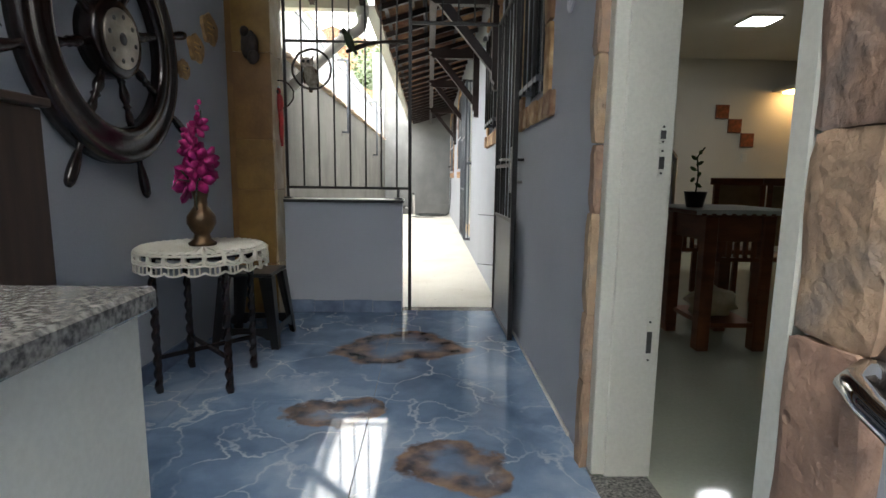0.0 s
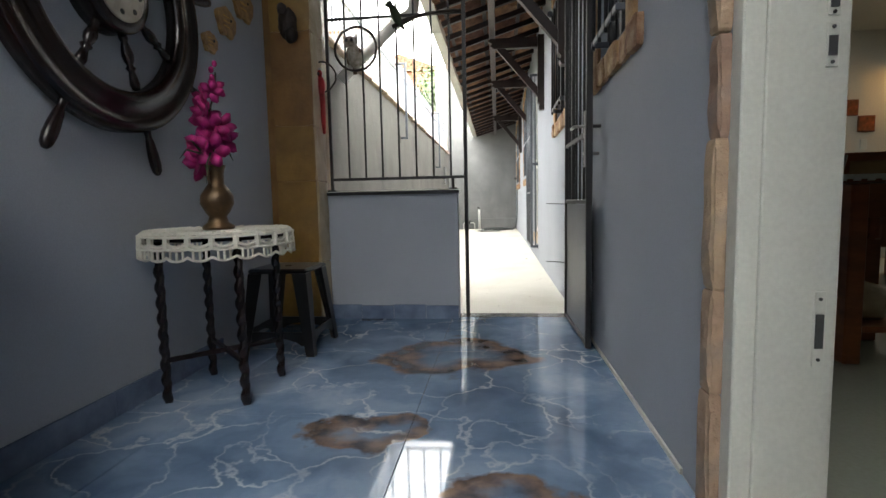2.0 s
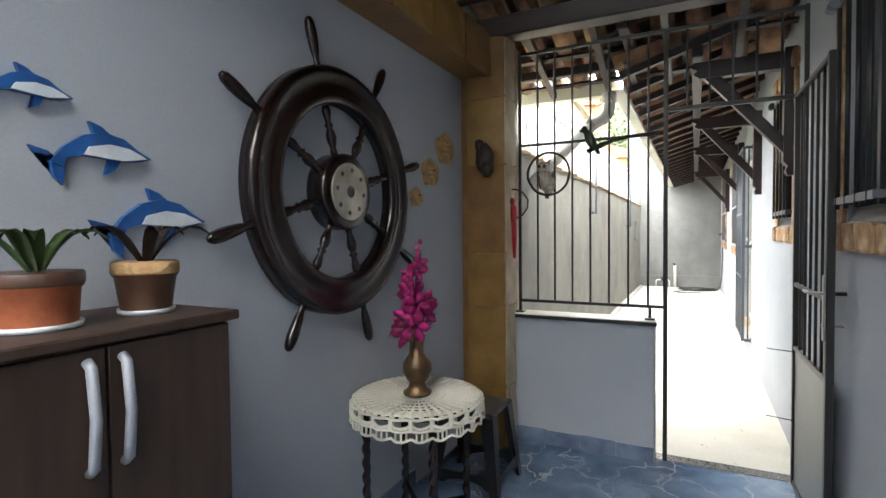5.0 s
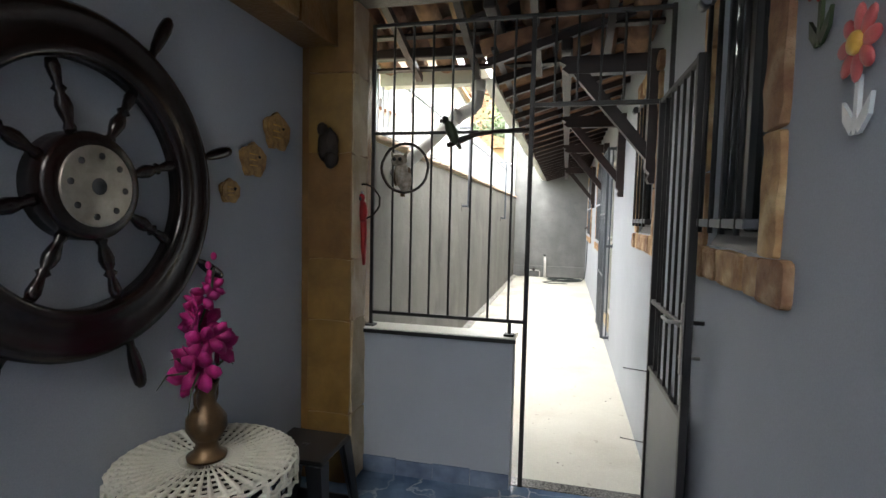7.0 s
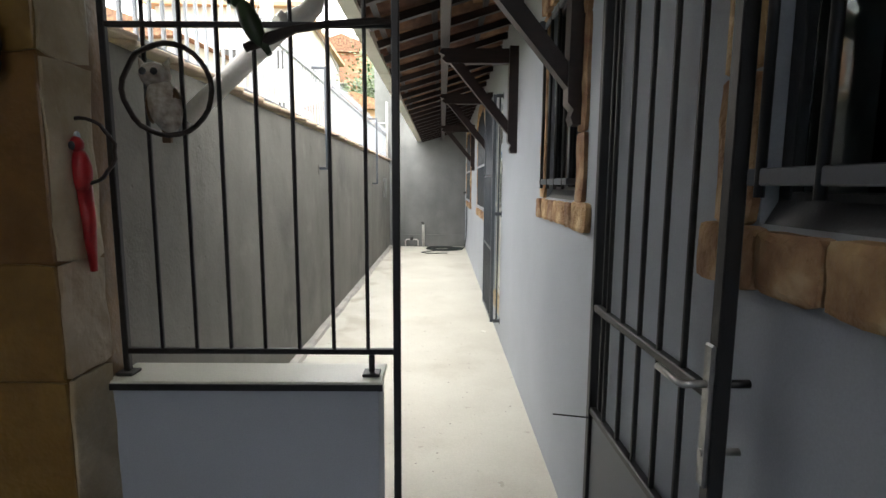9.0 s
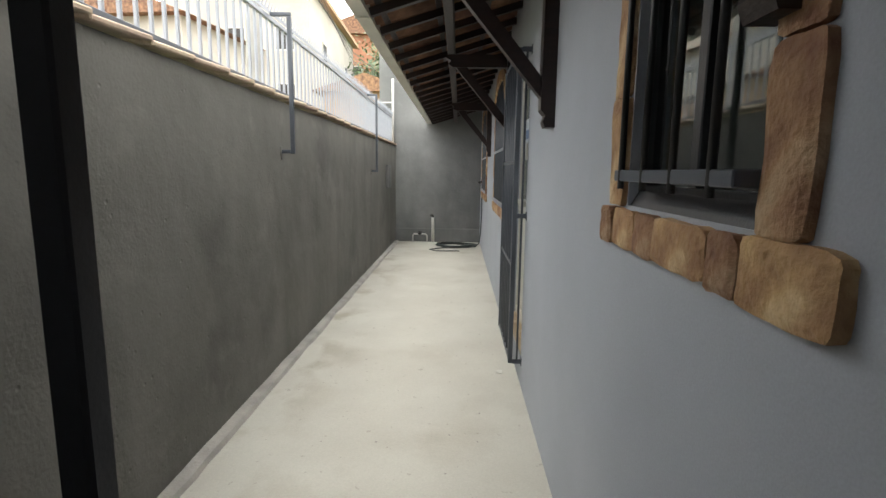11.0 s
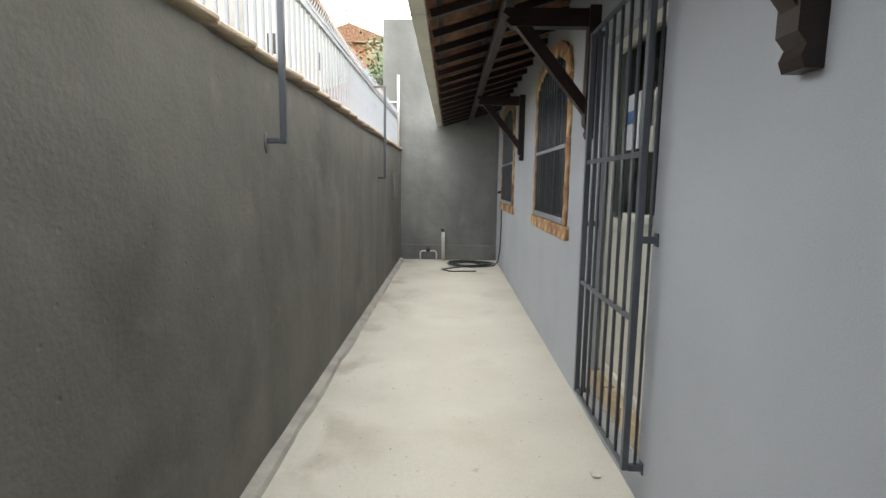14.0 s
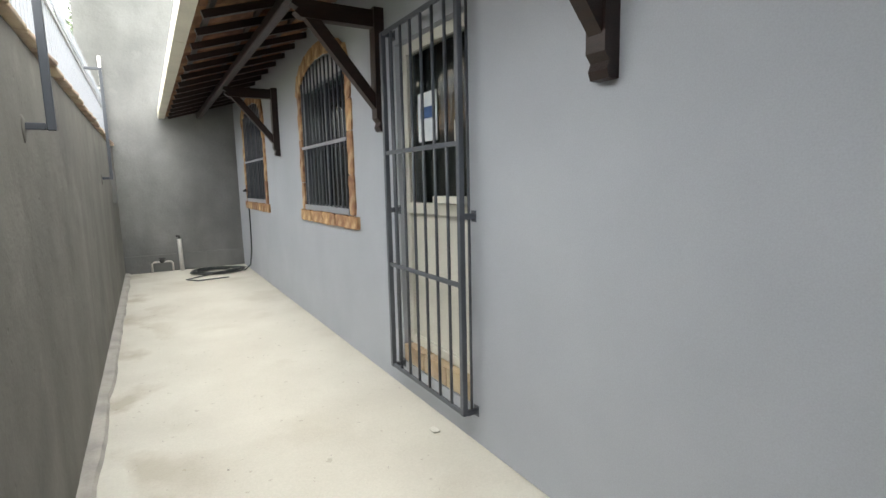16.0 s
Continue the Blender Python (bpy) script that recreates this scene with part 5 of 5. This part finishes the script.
for i in range(7):
    part("leaf", blob((0.026, 0.012, 0.012), Matrix.Translation((0.02 * (-1) ** i, 0.01, 0.14 + 0.035 * i)) @ pose(0, 0, 0, 0, 30 * (-1) ** i, i * 40)), M["leaf"], p)
def dining_chair(x, y, rz):
    t = thing("dining_chair", "dark wooden dining chair with a tan upholstered back", "chair", (x, y, 0), "chairs round the dining table")
    t.rotation_euler.z = radians(rz)
    part("seat", boxes(((-0.22, -0.22, 0.43), (0.22, 0.22, 0.47)), bevel=0.008), M["red_wood"], t)
    for sx in (-0.19, 0.19):
        part("leg", boxes(((sx - 0.02, -0.21, 0), (sx + 0.02, -0.17, 0.43))), M["red_wood"], t)
        part("leg", boxes(((sx - 0.02, 0.17, 0), (sx + 0.02, 0.21, 1.08))), M["red_wood"], t)
    part("backrest", boxes(((-0.17, 0.175, 0.56), (0.17, 0.205, 1.04)), bevel=0.008), M["upholstery"], t, "tan upholstered back")
    part("top_rail", boxes(((-0.24, 0.175, 1.04), (0.24, 0.212, 1.1)), bevel=0.006), M["red_wood"], t)


dining_chair(2.95, 5.12, 172)
dining_chair(3.2, 4.62, 150)
r = thing("stair_rail", "brushed steel handrail in the dining room", "rail", (0, 0, 0))
part("post", rod((2.15, 4.55, 0), (2.15, 4.55, 1.25), 0.02), M["chrome"], r)
part("handrail", rod((2.15, 4.55, 1.25), (1.75, 4.42, 1.62), 0.024), M["chrome"], r)
for i in range(5):
    part("cable", rod((2.15, 4.55, 0.2 + 0.2 * i), (1.75, 4.42, 0.57 + 0.2 * i), 0.007, 6), M["chrome"], r)
for i in range(3):
    nb = thing("glass_block", "amber and red decorative glass block set in the wall", "glass block", (4.45 + 0.2 * i, 7.985, 2.07 - 0.2 * i), "decorative blocks")
    part("frame", boxes(((-0.1, -0.005, -0.1), (0.1, 0.012, 0.1)), bevel=0.004), M["red_wood"], nb)
    part("pane", boxes(((-0.085, -0.012, -0.085), (0.085, -0.006, 0.085))), M["niche"], nb)
ob = tagged(part("switch_plate", boxes(((4.79, 7.98, 1.36), (4.87, 7.998, 1.48)), bevel=0.003), M["white"]), "white wall switch plate", "switch")
l = thing("ceiling_lamp", "square recessed white led ceiling panel", "lamp", (3.75, 6.2, 2.795))
part("frame", boxes(((-0.17, -0.17, -0.012), (0.17, 0.17, 0.004)), bevel=0.003), M["white"], l)
part("diffuser", boxes(((-0.15, -0.15, -0.018), (0.15, 0.15, -0.0125))), M["lamp"], l)
l = thing("wall_lamp", "warm hidden lamp over the dining room passage", "lamp", (5.45, 7.6, 2.35))
part("shade", boxes(((-0.3, -0.1, 0.0), (0.29, 0.39, 0.04))), M["room_wall"], l)
part("bulb", boxes(((-0.2, 0.1, -0.03), (0.2, 0.3, -0.003))), M["warm_lamp"], l)
structure("door_3", boxes(((5.75, 7.9, 0.0), (6.19, 7.996, 2.3)), bevel=0.004), M["red_wood"], "closed dark wooden inner door")

# ---- yard things ----
f = thing("fence", "light grey steel railing with spikes on the boundary wall", "fence", kind="structure")
FX, FY0, FY1 = YARD - 0.08, 4.75, FAR - 0.03
part("bottom_rail", boxes(((FX - 0.016, FY0, 2.20), (FX + 0.016, FY1, 2.23)), bevel=0.003), M["grey_steel"], f)
part("top_rail", boxes(((FX - 0.018, FY0, 2.735), (FX + 0.018, FY1, 2.77)), bevel=0.003), M["light_steel"], f)
part("spike_rail", boxes(((FX + 0.02, FY0, 2.775), (FX + 0.026, FY1, 2.80))), M["light_steel"], f)
BAR = mesh_of(boxes(((-0.009, -0.009, 2.23), (0.009, 0.009, 2.735)), bevel=0.002), M["light_steel"], "fence_bar")
y = FY0 + 0.03
while y < FY1:
    ob = new("bar", BAR)
    ob.parent = f
    ob.location = (FX, y, 0)
    y += 0.118
bm = bmesh.new()
y = FY0
while y < FY1:
    bmesh.ops.create_cone(bm, segments=4, radius1=0.009, radius2=0.0, depth=0.09, matrix=Matrix.Translation((FX + 0.035, y, 2.83)) @ pose(0, 0, 0, 0, 22, 0))
    y += 0.06
tagged(part("spikes", bm, M["light_steel"], f), kind="stuff")
for y in (FY1,):
    part("end_post", boxes(((FX - 0.02, y - 0.02, 2.15), (FX + 0.02, y + 0.02, 2.85))), M["light_steel"], f)
for y, z in ((8.32, 1.73), (12.5, 1.58)):
    t = thing("fence_stay", "grey square tube stay from the fence to the boundary wall", "stay", (0, 0, 0), "fence stays")
    part("tube", boxes(((-1.02, y - 0.016, z - 0.016), (-0.988, y + 0.016, 2.75)), bevel=0.003), M["grey_steel"], t)
    part("top_arm", boxes(((FX + 0.03, y - 0.014, 2.752), (-0.988, y + 0.014, 2.78)), bevel=0.003), M["grey_steel"], t)
    part("wall_arm", boxes(((YARD - 0.01, y - 0.014, z - 0.014), (-1.021, y + 0.014, z + 0.014)), bevel=0.003), M["grey_steel"], t)
    part("patch", blob((0.012, 0.03, 0.06), Matrix.Translation((YARD, y, z - 0.01)), 0.3, 2), M["cement"], t)
cap = thing("wall_cap", "pale clay tile coping on the boundary wall", "coping", kind="structure")
y, k = 4.66, 0
CAPM = [mesh_of(boxes(((-0.26, 0, 0), (0.035, 0.40, 0.026)), bevel=0.006), M["cap"], "coping_tile") for _ in range(2)]
while y < FAR - 0.02:
    ob = new("coping_tile", CAPM[k % 2])
    ob.parent = cap
    ob.matrix_basis = pose(YARD, y, 2.135 + 0.012 * random.random(), 2.5, random.uniform(3, 7), random.uniform(-1.5, 1.5))
    ob.scale.y = min(1, (FAR - y) / 0.4)
    y += 0.385
    k += 1
ob = tagged(part("meter_box", boxes(((YARD + 0.001, 14.2, 1.25), (YARD + 0.05, 14.6, 1.7)), bevel=0.006), M["cement2"]), "grey recessed meter box on the boundary wall", "box")

t = thing("tap_manifold", "small grey tap on white pipes at the end wall", "tap", (-0.54, FAR - 0.1, 0))
part("pipe", tube(bmesh.new(), [(-0.16, 0, 0.0), (-0.16, 0, 0.15), (-0.13, 0, 0.18), (0.13, 0, 0.18), (0.16, 0, 0.15), (0.16, 0, 0.0)], 0.016, 10), M["pvc"], t)
part("valve", blob((0.045, 0.03, 0.04), Matrix.Translation((0.0, -0.01, 0.20)), 0.2, 2), M["dark"], t)
part("handle", boxes(((-0.05, -0.02, 0.235), (0.05, 0.005, 0.25)), bevel=0.003), M["dark"], t)
t = thing("standpipe", "white plastic standpipe with a dark tap", "pipe", (-0.24, FAR - 0.12, 0))
part("pipe", rod((0, 0, 0), (-0.01, 0.02, 0.56), 0.034, 14), M["pvc"], t)
part("tap", tube(bmesh.new(), [(-0.01, 0.02, 0.56), (-0.01, 0.02, 0.61), (-0.05, -0.02, 0.61)], 0.018, 8), M["dark"], t)
h = thing("hose", "dark garden hose coiled on the floor and hung from the wall", "hose", (0, 0, 0))
pts = [(0.795, 14.75, 1.34), (0.80, 14.72, 1.2), (0.80, 14.7, 0.8), (0.79, 14.7, 0.35), (0.76, 14.72, 0.12), (0.68, 14.8, 0.025)]
for i in range(90):
    a = i * 0.42
    rr = 0.42 - 0.08 * math.sin(i * 0.13) - 0.06 * ((i // 15) % 3)
    pts.append((0.26 + rr * math.cos(a + 0.2) + 0.04 * math.sin(i * 0.3), 15.0 + rr * 0.8 * math.sin(a + 0.2), 0.014 + 0.009 * (i // 18)))
pts += [(-0.1, 14.55, 0.02), (-0.25, 14.45, 0.014), (-0.1, 14.25, 0.014), (0.35, 14.3, 0.014)]
part("tube", tube(bmesh.new(), pts, 0.0105, 7), M["hose"], h)
part("nozzle", tube(bmesh.new(), [(0.80, 14.78, 1.38), (0.77, 14.76, 1.38), (0.74, 14.70, 1.37)], 0.022, 8), M["dark"], h)
rnd = random.Random(31)
bm = bmesh.new()
for i in range(90):
    x, y = rnd.uniform(-0.95, 0.78), rnd.uniform(4.8, 11.0)
    s = rnd.choice((0.003, 0.003, 0.004, 0.006))
    bmesh.ops.create_icosphere(bm, subdivisions=1, radius=s, matrix=Matrix.Translation((x, y, 0)) @ Matrix.Diagonal((rnd.uniform(0.6, 1.6), rnd.uniform(0.6, 1.6), 0.5, 1)))
tagged(part("grit", bm, M["kerb"]), "scattered grit and paint flakes on the yard floor", "debris", kind="stuff")
ob = tagged(part("paint_flake", rough_block((0.05, 0.08, 0.006), 5, 0.006, 2), M["white"]), "white paint flake lying on the yard floor", "debris")
ob.location = (0.67, 8.13, 0.003)

# ---- outside, beyond the boundary wall ----
def town_house(name, label, x, y, z, w, d, h, rz, wallmat, floors, bays, flat=False):
    t = thing(name, label, "house", (x, y, z))
    t.rotation_euler.z = radians(rz)
    part("wall", boxes(((-w / 2, -d / 2, -8), (w / 2, d / 2, h))), wallmat, t)
    if flat:
        part("roof", boxes(((-w / 2 - 0.4, -d / 2 - 0.5, h), (w / 2 + 0.4, d / 2 + 0.4, h + 0.25))), M["house_peach"], t)
    else:
        part("roof", plate([(-w / 2 - 0.5, 0), (w / 2 + 0.5, 0), (0, w * 0.2)], d + 1.0, Matrix(((1, 0, 0, 0), (0, 0, 1, -d / 2 - 0.5), (0, 1, 0, h), (0, 0, 0, 1)))), M["tile"], t)
    for fl_ in range(floors):
        zz = 0.9 + fl_ * 2.9
        for i in range(bays):
            xx = -w / 2 + w * (i + 0.5) / bays
            wn_ = part("window", boxes(((xx - 0.55, -d / 2 - 0.06, zz), (xx + 0.55, -d / 2 - 0.003, zz + 1.2))), M["white"], t)
            part("pane", boxes(((xx - 0.47, -d / 2 - 0.08, zz + 0.08), (xx + 0.47, -d / 2 - 0.065, zz + 1.12))), M["dark"], wn_)
        for i in range(max(1, bays - 1)):
            yy = -d / 2 + d * (i + 0.5) / max(1, bays - 1)
            wn_ = part("window", boxes(((w / 2 + 0.003, yy - 0.5, zz), (w / 2 + 0.06, yy + 0.5, zz + 1.2))), M["white"], t)
            part("pane", boxes(((w / 2 + 0.065, yy - 0.42, zz + 0.08), (w / 2 + 0.08, yy + 0.42, zz + 1.12))), M["dark"], wn_)
    return t


town_house("town_house", "white two-storey house with a projecting flat roof", -12.2, 40, 4.2, 8, 14, 7.2, 2, M["house_white"], 2, 3, True)
town_house("town_house", "peach house with a clay tile roof", -11, 24, -1.0, 7, 9, 5.4, 5, M["house_peach"], 1, 3)
town_house("town_house", "white rendered house seen through the fence", -15, 32, 0, 8, 10, 8.0, -6, M["house_white"], 2, 3)
town_house("town_house", "unfinished brick house on the slope", -10.5, 62, 7, 9, 9, 8.0, 4, M["house_brick"], 2, 3)
town_house("town_house", "white house high on the slope", -2.5, 72, 10, 8, 9, 6.0, -4, M["house_white"], 2, 3)
town_house("town_house", "small peach house with an orange roof", -4.6, 35, 1.0, 4.5, 7, 4.6, 0, M["house_peach"], 1, 2)
town_house("town_house", "white house on the far slope", -22, 58, 5, 10, 10, 8.0, -3, M["house_white"], 2, 4)

bm = bmesh.new()
rows = []
for i in range(30):
    row = []
    for j in range(24):
        x, y = -90 + 160 * i / 29, 42 + 90 * j / 23
        h = -2 + 24 * (j / 23) ** 0.9 + 2.5 * noise.noise(Vector((x * 0.05, y * 0.05, 0)))
        row.append(bm.verts.new((x, y, h)))
    rows.append(row)
for a, b in zip(rows, rows[1:]):
    for k in range(23):
        bm.faces.new((a[k], b[k], b[k + 1], a[k + 1])).smooth = True
structure("backdrop_hill", bm, M["hill"], "green hillside behind the houses")


def tree(x, y, z, h, r, seed, leaves):
    t = thing("tree", "leafy green tree beyond the yard wall", "tree", (x, y, z), "trees on the slope")
    rnd = random.Random(seed)
    part("trunk", tube(bmesh.new(), [(0, 0, 0), (0.1, 0.05, h * 0.3), (0.0, 0.1, h * 0.6), (0.1, 0, h * 0.85)], 1, 8, [0.22, 0.17, 0.12, 0.05]), M["branch"], t)
    tips = []
    for i in range(9):
        a, up = rnd.uniform(0, math.tau), rnd.uniform(0.35, 0.8)
        q = Vector((math.cos(a) * r * rnd.uniform(0.4, 0.8), math.sin(a) * r * rnd.uniform(0.4, 0.8), h * up + r * rnd.uniform(0.1, 0.6)))
        part("limb", tube(bmesh.new(), [(0, 0.05, h * up * 0.8), q * 0.5 + Vector((0, 0, h * up * 0.4)), q], 1, 6, [0.09, 0.06, 0.02]), M["branch"], t)
        tips.append(q)
    verts, faces = [], []
    for i in range(leaves):
        c0 = rnd.choice(tips) + Vector((rnd.gauss(0, 1), rnd.gauss(0, 1), rnd.gauss(0, 0.8))) * r * 0.3
        a, b, s = rnd.uniform(0, math.tau), rnd.uniform(-0.8, 0.8), rnd.uniform(0.1, 0.2)
        u = Vector((math.cos(a), math.sin(a), b)).normalized() * s
        w = u.orthogonal().normalized() * s * 0.5
        k = len(verts)
        verts += [c0 - u, c0 + w, c0 + u, c0 - w]
        faces.append((k, k + 1, k + 2, k + 3))
    me = bpy.data.meshes.new("crown")
    me.from_pydata([tuple(q) for q in verts], [], faces)
    me.materials.append(M["leaf"])
    ob = new("crown", me)
    ob.parent = t


tree(-6.0, 47, 3.4, 7.5, 4.0, 1, 9000)
tree(-4.2, 43, 2.4, 6.0, 3.2, 2, 7000)
tree(-5.5, 56, 5.0, 8.0, 4.5, 3, 8000)
tree(1.5, 52, 3.0, 8.0, 4.5, 5, 8000)
p = thing("utility_pole", "grey concrete utility pole beyond the fence", "pole", (-3.2, 13.2, -1))
part("shaft", tube(bmesh.new(), [(0, 0, 0), (0, 0, 9)], 1, 12, [0.16, 0.11]), M["pole"], p)
part("crossarm", boxes(((-0.8, -0.05, 8.0), (0.8, 0.05, 8.1))), M["pole"], p)
p = thing("wall_mast", "thin white pipe mast at the end wall", "pipe", (YARD - 0.05, FAR - 0.06, 2.16))
part("mast", rod((0, 0, 0), (0, 0, 1.4), 0.025, 10), M["pvc"], p)
part("arm", rod((0, 0, 0.9), (-0.35, 0, 0.9), 0.015, 8), M["pvc"], p)
for i in range(4):
    w = tagged(part("power_line", tube(bmesh.new(), [(-3.2 - 0.3 * i, 13.2, 7.0 + 0.1 * i), (-4.5, 28, 6.2 + 0.2 * i), (-5.5, 45, 8.0 + 0.2 * i)], 0.012, 4), M["black"]), "black overhead power line", "cable")

# ---- polished hall tiles, last ----
fl_tiles = thing("floor_tiles", "large polished blue onyx floor tiles with rusty veins", "floor", kind="structure")
xs = [LW, -0.95, -0.05, RW]
ys = [-2.6, -1.65, -0.75, 0.15, 1.05, 1.95, 2.85, 3.75, 4.6]
for xa, xb in zip(xs, xs[1:]):
    for ya, yb in zip(ys, ys[1:]):
        part("tile", boxes(((xa + 0.001, ya + 0.001, -0.011), (xb - 0.001, yb - 0.001, 0.0)), bevel=0.0012), M["onyx"], fl_tiles)
